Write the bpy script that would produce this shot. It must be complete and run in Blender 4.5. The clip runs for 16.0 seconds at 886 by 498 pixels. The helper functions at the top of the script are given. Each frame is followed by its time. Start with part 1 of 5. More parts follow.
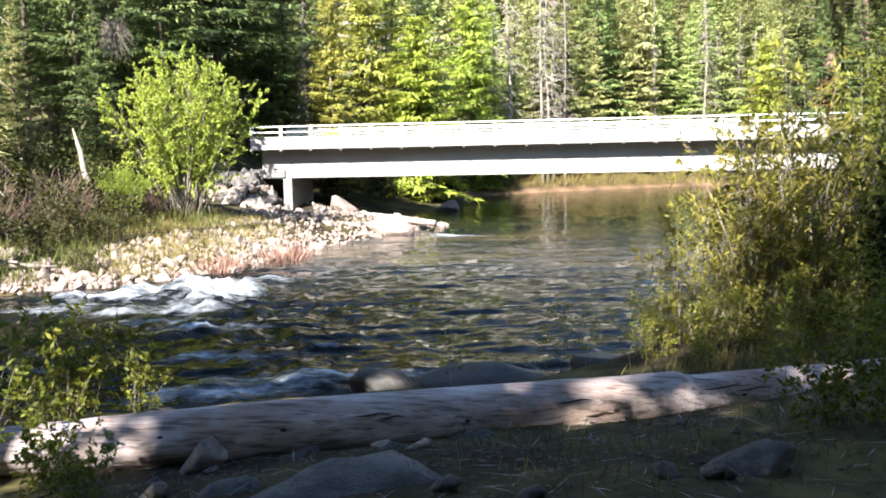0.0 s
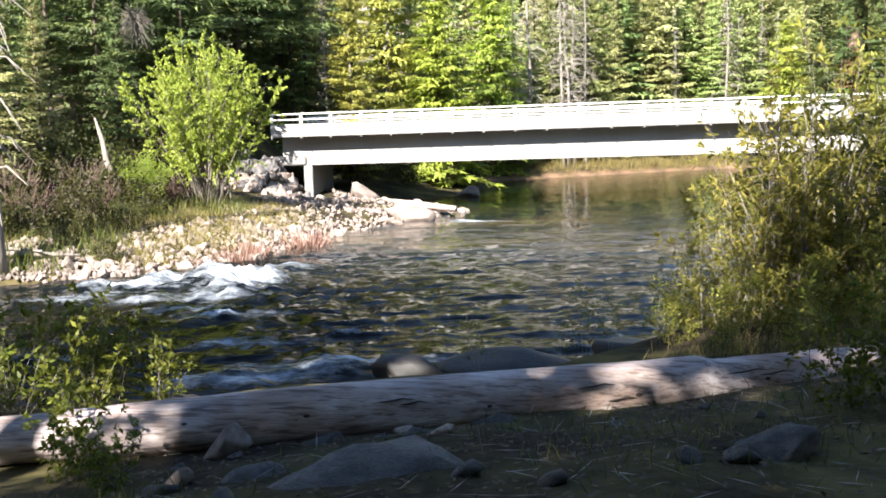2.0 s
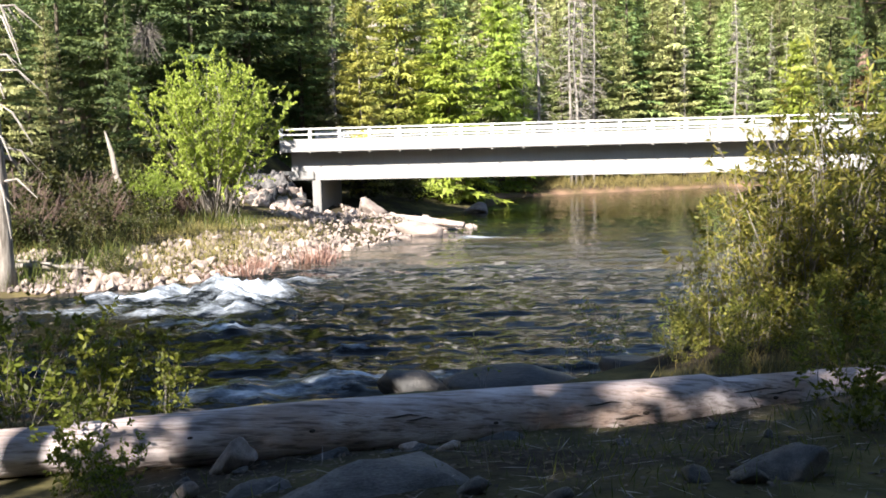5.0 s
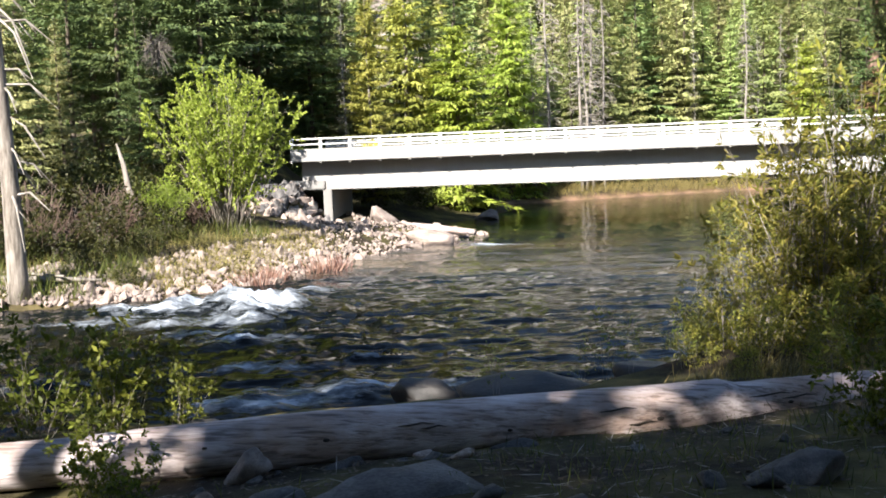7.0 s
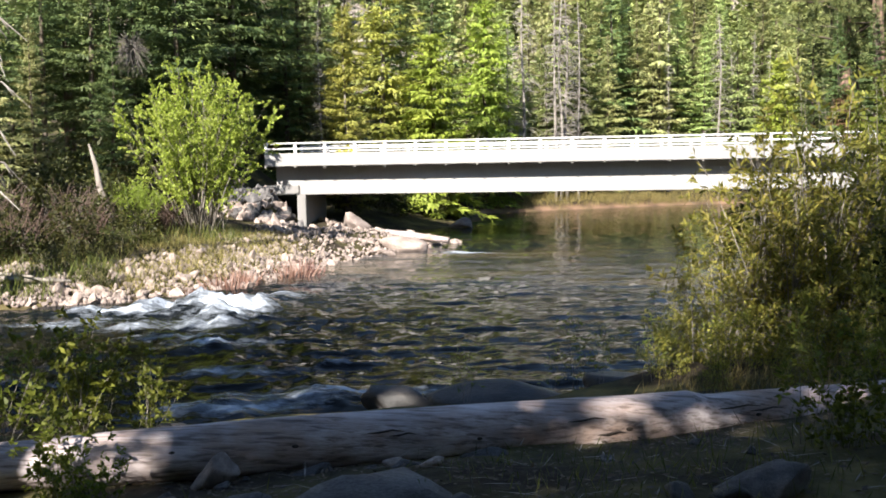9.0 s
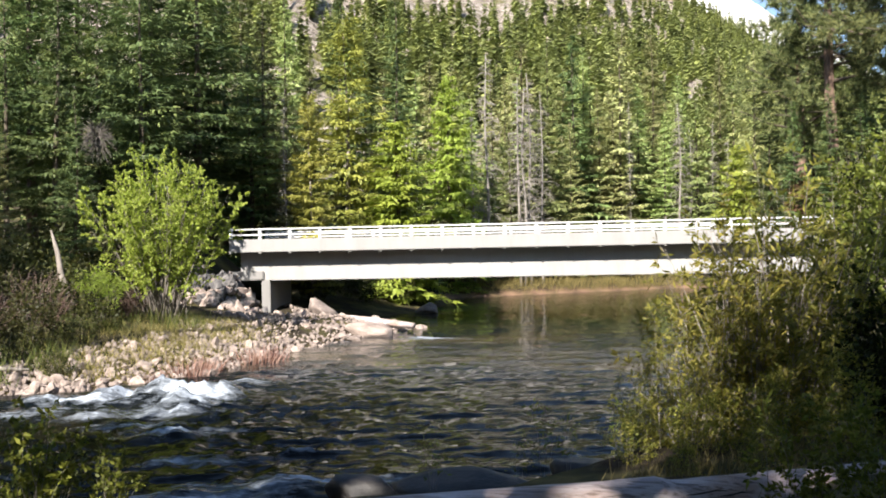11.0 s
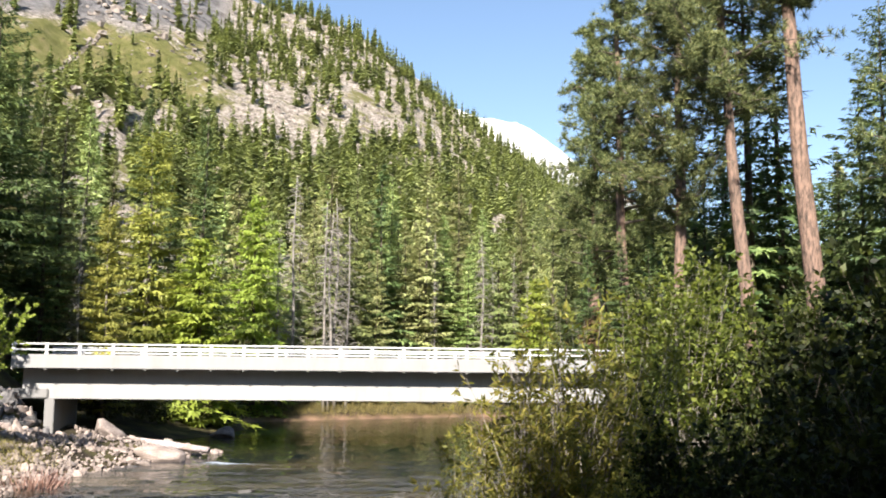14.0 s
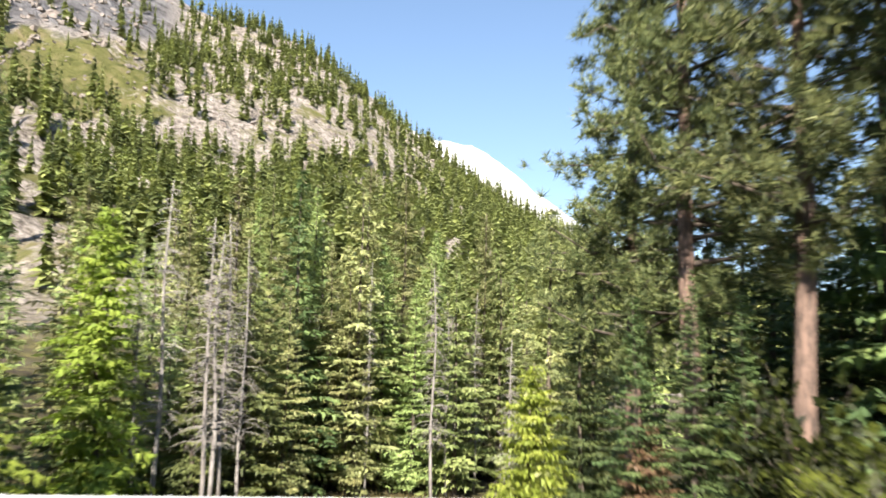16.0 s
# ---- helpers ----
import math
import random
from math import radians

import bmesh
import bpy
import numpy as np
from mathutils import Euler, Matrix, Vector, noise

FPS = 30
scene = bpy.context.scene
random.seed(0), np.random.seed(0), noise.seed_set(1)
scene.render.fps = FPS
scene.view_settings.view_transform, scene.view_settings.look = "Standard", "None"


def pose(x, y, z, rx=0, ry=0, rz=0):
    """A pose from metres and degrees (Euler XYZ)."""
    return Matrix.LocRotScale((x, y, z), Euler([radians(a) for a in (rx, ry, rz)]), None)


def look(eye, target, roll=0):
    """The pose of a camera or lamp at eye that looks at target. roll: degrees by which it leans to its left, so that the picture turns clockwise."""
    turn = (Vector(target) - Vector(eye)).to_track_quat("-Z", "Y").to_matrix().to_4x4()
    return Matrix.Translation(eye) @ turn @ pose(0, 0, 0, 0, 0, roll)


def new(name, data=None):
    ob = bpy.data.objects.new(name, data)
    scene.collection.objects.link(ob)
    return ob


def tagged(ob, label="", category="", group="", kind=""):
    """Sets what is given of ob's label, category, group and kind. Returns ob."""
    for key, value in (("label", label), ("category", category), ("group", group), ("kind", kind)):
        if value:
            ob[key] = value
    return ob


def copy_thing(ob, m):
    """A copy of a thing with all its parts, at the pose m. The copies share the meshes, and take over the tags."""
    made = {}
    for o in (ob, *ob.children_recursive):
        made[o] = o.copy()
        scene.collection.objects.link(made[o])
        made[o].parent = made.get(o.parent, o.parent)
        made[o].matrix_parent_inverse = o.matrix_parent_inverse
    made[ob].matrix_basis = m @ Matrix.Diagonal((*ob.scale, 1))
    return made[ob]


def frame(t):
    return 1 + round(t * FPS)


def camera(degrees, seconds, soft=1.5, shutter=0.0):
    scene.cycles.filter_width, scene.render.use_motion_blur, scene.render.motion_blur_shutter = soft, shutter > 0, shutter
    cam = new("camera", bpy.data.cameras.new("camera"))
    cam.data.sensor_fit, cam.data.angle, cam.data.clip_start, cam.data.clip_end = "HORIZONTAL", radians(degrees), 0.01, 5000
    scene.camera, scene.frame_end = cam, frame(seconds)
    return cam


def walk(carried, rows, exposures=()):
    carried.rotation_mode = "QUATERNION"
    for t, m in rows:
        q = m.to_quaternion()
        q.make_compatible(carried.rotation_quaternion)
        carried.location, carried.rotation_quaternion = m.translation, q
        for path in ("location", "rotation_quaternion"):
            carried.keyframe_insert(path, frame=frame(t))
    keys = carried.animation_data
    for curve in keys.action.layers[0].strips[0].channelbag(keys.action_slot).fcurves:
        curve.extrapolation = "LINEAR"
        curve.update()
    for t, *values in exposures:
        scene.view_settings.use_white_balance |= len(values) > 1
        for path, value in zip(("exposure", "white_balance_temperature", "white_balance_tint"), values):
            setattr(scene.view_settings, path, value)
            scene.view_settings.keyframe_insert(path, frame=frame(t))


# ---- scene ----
# The camera: held in the hand at one spot on the bank, turning; a quick push forward at the very end.
cam = camera(47.4, 16.0, soft=1.72, shutter=0.4)
EYE = 3.7
ROWS = [  # seconds, yaw, pitch, lean to the right, metres gone forward
    (0.0, 0.00, -5.40, 1.20, 0),
    (0.5, 0.68, -5.92, 1.35, 0),
    (1.0, 0.98, -5.34, 1.50, 0),
    (1.5, 1.11, -5.36, 1.68, 0),
    (2.0, 1.21, -6.18, 1.77, 0),
    (2.5, 1.06, -5.76, 1.48, 0),
    (3.0, 1.25, -5.33, 1.44, 0),
    (3.5, 1.24, -5.19, 1.24, 0),
    (4.0, 1.38, -5.38, 1.12, 0),
    (6.5, 2.23, -5.01, 1.94, 0),
    (7.0, 2.26, -4.81, 2.12, 0),
    (7.5, 1.93, -4.25, 1.77, 0),
    (8.0, 1.93, -4.63, 1.72, 0),
    (8.5, 1.31, -4.77, 1.21, 0),
    (11.0, -1.33, 0.39, 1.08, 0),
    (11.5, -2.82, 1.52, 0.25, 0),
    (12.0, -4.02, 2.95, -0.08, 0),
    (12.5, -5.89, 4.26, -0.32, 0),
    (13.0, -7.21, 5.11, 0.39, 0),
    (13.5, -10.63, 6.10, -0.14, 0),
    (14.0, -12.35, 7.38, -0.58, 0),
    (14.5, -13.78, 7.84, -0.59, 0),
    (15.0, -14.02, 8.76, -1.02, 0),
    (15.2, -14.05, 9.00, -0.95, 0.7),
    (15.3, -14.20, 9.10, -0.85, 3.0),
    (15.4, -14.40, 9.20, -0.75, 6.3),
    (15.5, -14.54, 9.29, -0.63, 9.9),
    (15.6, -14.60, 9.30, -0.70, 13.6),
    (15.7, -14.70, 9.20, -0.80, 17.3),
    (15.8, -14.80, 9.0, -0.95, 21.0),
    (15.9, -14.90, 8.85, -1.10, 24.6),
    (16.0, -15.03, 8.7, -1.20, 28.0),
]
PUSH = Vector((math.sin(radians(14.5)) * 0.985, math.cos(radians(14.5)) * 0.985, 0.17))


def held(yaw, pitch, lean, gone):
    p = Vector((0, 0, EYE)) + PUSH * gone
    return pose(p.x, p.y, p.z, 0, 0, yaw) @ pose(0, 0, 0, 90 + pitch) @ pose(0, 0, 0, 0, 0, -lean)


EXPOSURES = [(0.0, 2.33), (0.7, 2.27), (1.5, 2.24), (4.0, 2.12), (6.5, 1.93), (8.5, 1.82), (11.0, 1.54), (13.0, 1.57), (16.0, 1.6)]
walk(cam, [(t, held(*r)) for t, *r in ROWS], EXPOSURES)

# Sky and sun: clear afternoon, sun behind the camera and to its left.
SUN_AZ, SUN_EL = radians(204), radians(36)  # azimuth clockwise from +y
world = bpy.data.worlds.new("world")
scene.world = world
world.use_nodes = True
wn = world.node_tree
sky = wn.nodes.new("ShaderNodeTexSky")
sky.sky_type, sky.sun_disc, sky.sun_elevation, sky.sun_rotation = "NISHITA", False, SUN_EL, SUN_AZ
sky.altitude, sky.dust_density, sky.air_density = 800, 0.25, 1.0
wn.nodes["Background"].inputs["Strength"].default_value = 0.07
wn.links.new(sky.outputs[0], wn.nodes["Background"].inputs["Color"])
sun = new("sun", bpy.data.lights.new("sun", "SUN"))
sun.data.energy, sun.data.angle, sun.data.color = 5.0, radians(0.5), (1.0, 0.93, 0.845)
to_sun = Vector((math.sin(SUN_AZ) * math.cos(SUN_EL), math.cos(SUN_AZ) * math.cos(SUN_EL), math.sin(SUN_EL)))
sun.matrix_basis = look(to_sun * 200, (0, 0, 0))


# ---- materials ----
def material(name):
    m = bpy.data.materials.new(name)
    m.use_nodes = True
    return m, m.node_tree, m.node_tree.nodes["Principled BSDF"]


def node(nt, kind, **inputs):
    n = nt.nodes.new(kind)
    for k, v in inputs.items():
        n.inputs[k.replace("_", " ")].default_value = v
    return n


def noise_tex(nt, scale, detail=4.0, rough=0.6, vec=None, stretch=None):
    n = node(nt, "ShaderNodeTexNoise", Scale=scale, Detail=detail, Roughness=rough)
    if vec is None:
        vec = nt.nodes.new("ShaderNodeTexCoord").outputs["Object"]
    if stretch:
        mp = nt.nodes.new("ShaderNodeMapping")
        mp.inputs["Scale"].default_value = stretch
        nt.links.new(vec, mp.inputs["Vector"])
        vec = mp.outputs[0]
    nt.links.new(vec, n.inputs["Vector"])
    return n.outputs["Fac"]


def ramp(nt, fac, stops):
    r = nt.nodes.new("ShaderNodeValToRGB")
    e = r.color_ramp.elements
    while len(e) < len(stops):
        e.new(0.5)
    for el, (p, c) in zip(e, stops):
        el.position, el.color = p, (*c, 1) if len(c) == 3 else c
    nt.links.new(fac, r.inputs["Fac"])
    return r.outputs["Color"]


def mixed(nt, fac, a, b, mode="MIX"):
    m = nt.nodes.new("ShaderNodeMix")
    m.data_type, m.blend_type = "RGBA", mode
    for sock, v in ((m.inputs["Factor"], fac), (m.inputs["A"], a), (m.inputs["B"], b)):
        if isinstance(v, (tuple, list)):
            sock.default_value = (*v, 1)
        elif isinstance(v, (int, float)):
            sock.default_value = v
        else:
            nt.links.new(v, sock)
    return m.outputs["Result"]


def bump(nt, b, height, strength=0.3, distance=0.02):
    n = node(nt, "ShaderNodeBump", Strength=strength, Distance=distance)
    nt.links.new(height, n.inputs["Height"])
    nt.links.new(n.outputs[0], b.inputs["Normal"])


def math_node(nt, op, a, b=0.0):
    n = nt.nodes.new("ShaderNodeMath")
    n.operation = op
    for i, v in enumerate((a, b)):
        if isinstance(v, (int, float)):
            n.inputs[i].default_value = v
        else:
            nt.links.new(v, n.inputs[i])
    return n.outputs[0]


def foliage(name, dark, mid, light, through_light=0.35, vary=0.5, toned=False):
    m, nt, b = material(name)
    geo, info = nt.nodes.new("ShaderNodeNewGeometry"), nt.nodes.new("ShaderNodeObjectInfo")
    key = geo.outputs["Random Per Island"]
    if toned:  # whole boughs differ, and their sprays a little
        tone = nt.nodes.new("ShaderNodeAttribute")
        tone.attribute_name = "tone"
        key = math_node(nt, "ADD", math_node(nt, "MULTIPLY", key, 0.4), math_node(nt, "MULTIPLY", tone.outputs["Fac"], 0.6))
    col = ramp(nt, key, [(0.0, dark), (0.55, mid), (1.0, light)])
    hsv = node(nt, "ShaderNodeHueSaturation")
    val = math_node(nt, "ADD", math_node(nt, "MULTIPLY", info.outputs["Random"], vary), 1.0 - vary / 2)
    nt.links.new(val, hsv.inputs["Value"])
    hue = math_node(nt, "ADD", math_node(nt, "MULTIPLY", info.outputs["Random"], 0.03), 0.477)
    nt.links.new(hue, hsv.inputs["Hue"])
    nt.links.new(col, hsv.inputs["Color"])
    nt.links.new(hsv.outputs[0], b.inputs["Base Color"])
    b.inputs["Roughness"].default_value, b.inputs["Specular IOR Level"].default_value = 0.55, 0.3
    tr = nt.nodes.new("ShaderNodeBsdfTranslucent")
    nt.links.new(hsv.outputs[0], tr.inputs["Color"])
    mx = nt.nodes.new("ShaderNodeMixShader")
    mx.inputs[0].default_value = through_light
    nt.links.new(b.outputs[0], mx.inputs[1])
    nt.links.new(tr.outputs[0], mx.inputs[2])
    nt.links.new(mx.outputs[0], nt.nodes["Material Output"].inputs["Surface"])
    return m


def bark(name, dark, light, scale=9.0, stretch=(1, 1, 0.18), relief=0.03):
    m, nt, b = material(name)
    f = noise_tex(nt, scale, 5, 0.65, stretch=stretch)
    c = ramp(nt, f, [(0.35, dark), (0.62, light)])
    info = nt.nodes.new("ShaderNodeObjectInfo")
    c = mixed(nt, math_node(nt, "MULTIPLY", info.outputs["Random"], 0.35), c, (0.12, 0.1, 0.08))
    nt.links.new(c, b.inputs["Base Color"])
    b.inputs["Roughness"].default_value = 0.9
    bump(nt, b, f, 0.8, relief)
    return m


FIR = foliage("fir_needles", (0.129, 0.179, 0.0616), (0.257, 0.325, 0.109), (0.428, 0.48, 0.171), 0.14, 0.85, True)
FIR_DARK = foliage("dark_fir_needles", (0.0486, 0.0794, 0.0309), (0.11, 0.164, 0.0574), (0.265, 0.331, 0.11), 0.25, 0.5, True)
FIR_OLIVE = foliage("olive_fir_needles", (0.143, 0.167, 0.0667), (0.27, 0.286, 0.114), (0.429, 0.421, 0.175), 0.14, 0.85, True)
CEDAR = foliage("cedar_sprays", (0.158, 0.233, 0.0339), (0.275, 0.371, 0.0583), (0.402, 0.476, 0.0949), 0.35, 0.12, True)
YELLOWED = foliage("yellowed_needles", (0.149, 0.172, 0.0414), (0.31, 0.322, 0.069), (0.483, 0.471, 0.115), 0.3, 0.15, True)
PINE = foliage("pine_needles", (0.042, 0.06, 0.024), (0.122, 0.155, 0.055), (0.31, 0.34, 0.13), 0.2)
MAPLE = foliage("maple_leaves", (0.156, 0.24, 0.03), (0.288, 0.408, 0.06), (0.444, 0.552, 0.12), 0.45, 0.2)
WILLOW = foliage("willow_leaves", (0.1, 0.118, 0.0214), (0.214, 0.227, 0.0401), (0.415, 0.388, 0.0802), 0.5, 0.2)
# alder greens darkened to stand for the tree shade on the shrubs
SHADED_ALDER = foliage("shaded_alder_leaves", (0.00975, 0.0146, 0.00341), (0.0292, 0.0415, 0.0078), (0.0878, 0.112, 0.0195), 0.4, 0.3)
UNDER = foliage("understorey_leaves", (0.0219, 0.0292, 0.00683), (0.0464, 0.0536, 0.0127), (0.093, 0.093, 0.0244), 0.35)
TAN = foliage("dry_grass", (0.112, 0.091, 0.028), (0.224, 0.196, 0.063), (0.35, 0.294, 0.112), 0.35)
GRASS = foliage("green_grass", (0.0432, 0.0612, 0.0144), (0.0936, 0.115, 0.0252), (0.202, 0.209, 0.0576), 0.4)
REDTWIG = foliage("red_twigs", (0.192, 0.104, 0.072), (0.304, 0.184, 0.136), (0.4, 0.288, 0.224), 0.3)
BROWNED = foliage("dead_brown_needles", (0.12, 0.075, 0.04), (0.24, 0.16, 0.08), (0.36, 0.26, 0.14), 0.3, 0.5, True)
GREYTWIG = foliage("grey_twigs", (0.12, 0.105, 0.0938), (0.203, 0.184, 0.165), (0.3, 0.277, 0.255), 0.1)
COTTONWOOD = foliage("cottonwood_leaves", (0.0638, 0.0892, 0.0115), (0.134, 0.173, 0.0224), (0.23, 0.268, 0.0446), 0.45, 0.3)
LITTER = foliage("fallen_leaves", (0.03, 0.021, 0.013), (0.065, 0.046, 0.028), (0.12, 0.09, 0.05), 0.1)
SUNBUSH = foliage("bush_leaves", (0.0491, 0.0654, 0.0099), (0.106, 0.135, 0.0196), (0.204, 0.238, 0.041), 0.45, 0.2)
BARK = bark("fir_bark", (0.04, 0.03, 0.022), (0.15, 0.115, 0.085))
PINEBARK = bark("pine_bark", (0.05, 0.032, 0.024), (0.3, 0.185, 0.135), 6.5, (1, 1, 0.28), 0.12)
SNAG = bark("bare_grey_wood", (0.17, 0.15, 0.13), (0.35, 0.32, 0.29), 8.0)
PALEBARK = bark("pale_bark", (0.0936, 0.0792, 0.0648), (0.331, 0.295, 0.259), 7.0, relief=0.05)
BROWNTWIG = bark("brown_twig_bark", (0.05, 0.032, 0.026), (0.17, 0.105, 0.085), 9.0)
GREYBARK = bark("grey_bark", (0.05, 0.043, 0.037), (0.17, 0.15, 0.13), 7.0, relief=0.05)


def stone(name, a, b_, c, scale=2.0):
    m, nt, b = material(name)
    f1, f2 = noise_tex(nt, scale, 6, 0.65), noise_tex(nt, scale * 14, 3, 0.6)
    info = nt.nodes.new("ShaderNodeObjectInfo")
    geo = nt.nodes.new("ShaderNodeNewGeometry")
    col = ramp(nt, f1, [(0.3, a), (0.5, b_), (0.72, c)])
    rnd = math_node(nt, "ADD", math_node(nt, "MULTIPLY", info.outputs["Random"], 0.5), math_node(nt, "MULTIPLY", geo.outputs["Random Per Island"], 0.5))
    val = ramp(nt, rnd, [(0.0, (0.38, 0.36, 0.35)), (0.5, (0.9, 0.87, 0.84)), (1.0, (1.3, 1.24, 1.18))])
    col = mixed(nt, 1.0, col, val, "MULTIPLY")
    speck = ramp(nt, f2, [(0.35, (0.72, 0.72, 0.72)), (0.65, (1.15, 1.15, 1.15))])
    nt.links.new(mixed(nt, 1.0, col, speck, "MULTIPLY"), b.inputs["Base Color"])
    b.inputs["Roughness"].default_value = 0.85
    bump(nt, b, math_node(nt, "ADD", f1, math_node(nt, "MULTIPLY", f2, 0.35)), 0.7, 0.04)
    return m


RIPRAP = stone("pale_granite_rubble", (0.17, 0.135, 0.12), (0.3, 0.25, 0.225), (0.43, 0.375, 0.345))
WETROCK = stone("dark_river_rock", (0.0108, 0.0102, 0.0108), (0.027, 0.0252, 0.0246), (0.06, 0.0552, 0.051), 1.8)
WETROCK.node_tree.nodes["Principled BSDF"].inputs["Roughness"].default_value = 0.5
GREYROCK = stone("grey_granite_boulder", (0.045, 0.045, 0.048), (0.105, 0.103, 0.106), (0.19, 0.186, 0.185), 2.2)


def concrete(name, k, streak=0.25):
    m, nt, b = material(name)
    f = noise_tex(nt, 0.9, 6, 0.7, stretch=(1, 1, streak))
    g = noise_tex(nt, 18, 3, 0.6)
    col = ramp(nt, f, [(0.25, (0.42 * k, 0.4 * k, 0.38 * k)), (0.5, (0.5 * k, 0.485 * k, 0.47 * k)), (0.75, (0.56 * k, 0.55 * k, 0.54 * k))])
    nt.links.new(mixed(nt, 0.12, col, ramp(nt, g, [(0.3, (0.3 * k, 0.28 * k, 0.26 * k)), (0.7, (0.62 * k, 0.61 * k, 0.6 * k))])), b.inputs["Base Color"])
    b.inputs["Roughness"].default_value = 0.8
    bump(nt, b, g, 0.25, 0.01)
    return m


CONCRETE = concrete("pale_concrete", 0.55)
GIRDERCONCRETE = concrete("girder_concrete", 0.62, 0.15)
OLDCONCRETE = concrete("weathered_concrete", 0.42, 0.12)


def rail_paint():
    m, nt, b = material("white_rail_paint")
    f = noise_tex(nt, 6, 4, 0.6)
    nt.links.new(ramp(nt, f, [(0.3, (0.446, 0.446, 0.454)), (0.7, (0.59, 0.59, 0.59))]), b.inputs["Base Color"])
    b.inputs["Roughness"].default_value = 0.45
    return m


RAILPAINT = rail_paint()


def log_wood():
    m, nt, b = material("bleached_log_wood")
    f = noise_tex(nt, 3.0, 6, 0.65, stretch=(0.2, 1.8, 1.8))
    g = noise_tex(nt, 26.0, 4, 0.6, stretch=(0.05, 1, 1))
    blot, patch = noise_tex(nt, 0.9, 5, 0.65), noise_tex(nt, 1.7, 6, 0.7, stretch=(0.35, 1.3, 1.3))
    col = ramp(nt, f, [(0.28, (0.2, 0.16, 0.15)), (0.48, (0.44, 0.375, 0.37)), (0.68, (0.66, 0.6, 0.61))])
    col = mixed(nt, ramp(nt, blot, [(0.48, (0, 0, 0)), (0.64, (0.65, 0.65, 0.65))]), col, (0.3, 0.19, 0.13))
    col = mixed(nt, ramp(nt, patch, [(0.56, (0, 0, 0)), (0.66, (0.7, 0.7, 0.7))]), col, (0.16, 0.12, 0.105))
    crack = ramp(nt, g, [(0.36, (0.3, 0.27, 0.25)), (0.5, (1, 1, 1))])
    nt.links.new(mixed(nt, 0.8, col, crack, "MULTIPLY"), b.inputs["Base Color"])
    b.inputs["Roughness"].default_value = 0.7
    bump(nt, b, math_node(nt, "ADD", f, g), 0.6, 0.03)
    return m


LOGWOOD = log_wood()


def ground_material():
    m, nt, b = material("forest_ground")
    pos = nt.nodes.new("ShaderNodeNewGeometry").outputs["Position"]
    att = nt.nodes.new("ShaderNodeAttribute")
    att.attribute_name = "cover"
    sep = nt.nodes.new("ShaderNodeSeparateColor")
    nt.links.new(att.outputs["Color"], sep.inputs[0])
    fine, mid, big = noise_tex(nt, 5.0, 6, 0.7, pos), noise_tex(nt, 0.5, 5, 0.65, pos), noise_tex(nt, 0.025, 6, 0.65, pos)
    soil = ramp(nt, fine, [(0.3, (0.0132, 0.0096, 0.0066)), (0.5, (0.033, 0.0252, 0.0174)), (0.7, (0.072, 0.0588, 0.0396))])
    turf = ramp(nt, mid, [(0.3, (0.03, 0.032, 0.012)), (0.55, (0.075, 0.068, 0.026)), (0.75, (0.17, 0.135, 0.06))])
    col = mixed(nt, ramp(nt, mid, [(0.4, (0, 0, 0)), (0.6, (1, 1, 1))]), soil, turf)
    sand = ramp(nt, fine, [(0.3, (0.17, 0.1, 0.065)), (0.7, (0.3, 0.19, 0.125))])
    col = mixed(nt, sep.outputs["Red"], col, sand)
    crag = noise_tex(nt, 0.05, 9, 0.78, pos, (1, 1, 0.3))
    rock = ramp(nt, crag, [(0.3, (0.18, 0.16, 0.148)), (0.44, (0.38, 0.34, 0.31)), (0.56, (0.48, 0.435, 0.4)), (0.72, (0.58, 0.54, 0.51))])
    grit = ramp(nt, noise_tex(nt, 0.33, 6, 0.8, pos), [(0.38, (0.2, 0.19, 0.17)), (0.48, (0.8, 0.76, 0.7)), (0.6, (1.4, 1.36, 1.3))])
    rock = mixed(nt, 1.0, rock, grit, "MULTIPLY")
    meadow = ramp(nt, noise_tex(nt, 0.08, 5, 0.7, pos), [(0.3, (0.0966, 0.105, 0.0282)), (0.5, (0.185, 0.182, 0.0604)), (0.72, (0.322, 0.258, 0.137))])
    patchy = noise_tex(nt, 0.11, 7, 0.75, pos)
    cover = math_node(nt, "ADD", math_node(nt, "ADD", math_node(nt, "MULTIPLY", big, 0.5), math_node(nt, "MULTIPLY", patchy, 0.5)), math_node(nt, "SUBTRACT", sep.outputs["Blue"], 0.5))
    slope = mixed(nt, ramp(nt, cover, [(0.4, (0, 0, 0)), (0.47, (1, 1, 1))]), rock, meadow)
    wall = ramp(nt, noise_tex(nt, 0.06, 8, 0.75, pos, (1, 1, 0.22)), [(0.36, (0.045, 0.043, 0.045)), (0.46, (0.16, 0.152, 0.152)), (0.62, (0.3, 0.287, 0.285))])
    slope = mixed(nt, att.outputs["Alpha"], slope, wall)
    col = mixed(nt, sep.outputs["Green"], col, slope)
    nt.links.new(col, b.inputs["Base Color"])
    b.inputs["Roughness"].default_value = 0.95
    b.inputs["Specular IOR Level"].default_value = 0.15
    near = node(nt, "ShaderNodeBump", Strength=0.5, Distance=0.08)
    nt.links.new(fine, near.inputs["Height"])
    far = node(nt, "ShaderNodeBump", Distance=14.0)
    nt.links.new(math_node(nt, "MULTIPLY", sep.outputs["Green"], 0.9), far.inputs["Strength"])
    nt.links.new(crag, far.inputs["Height"])
    nt.links.new(near.outputs[0], far.inputs["Normal"])
    nt.links.new(far.outputs[0], b.inputs["Normal"])
    return m


GROUND = ground_material()


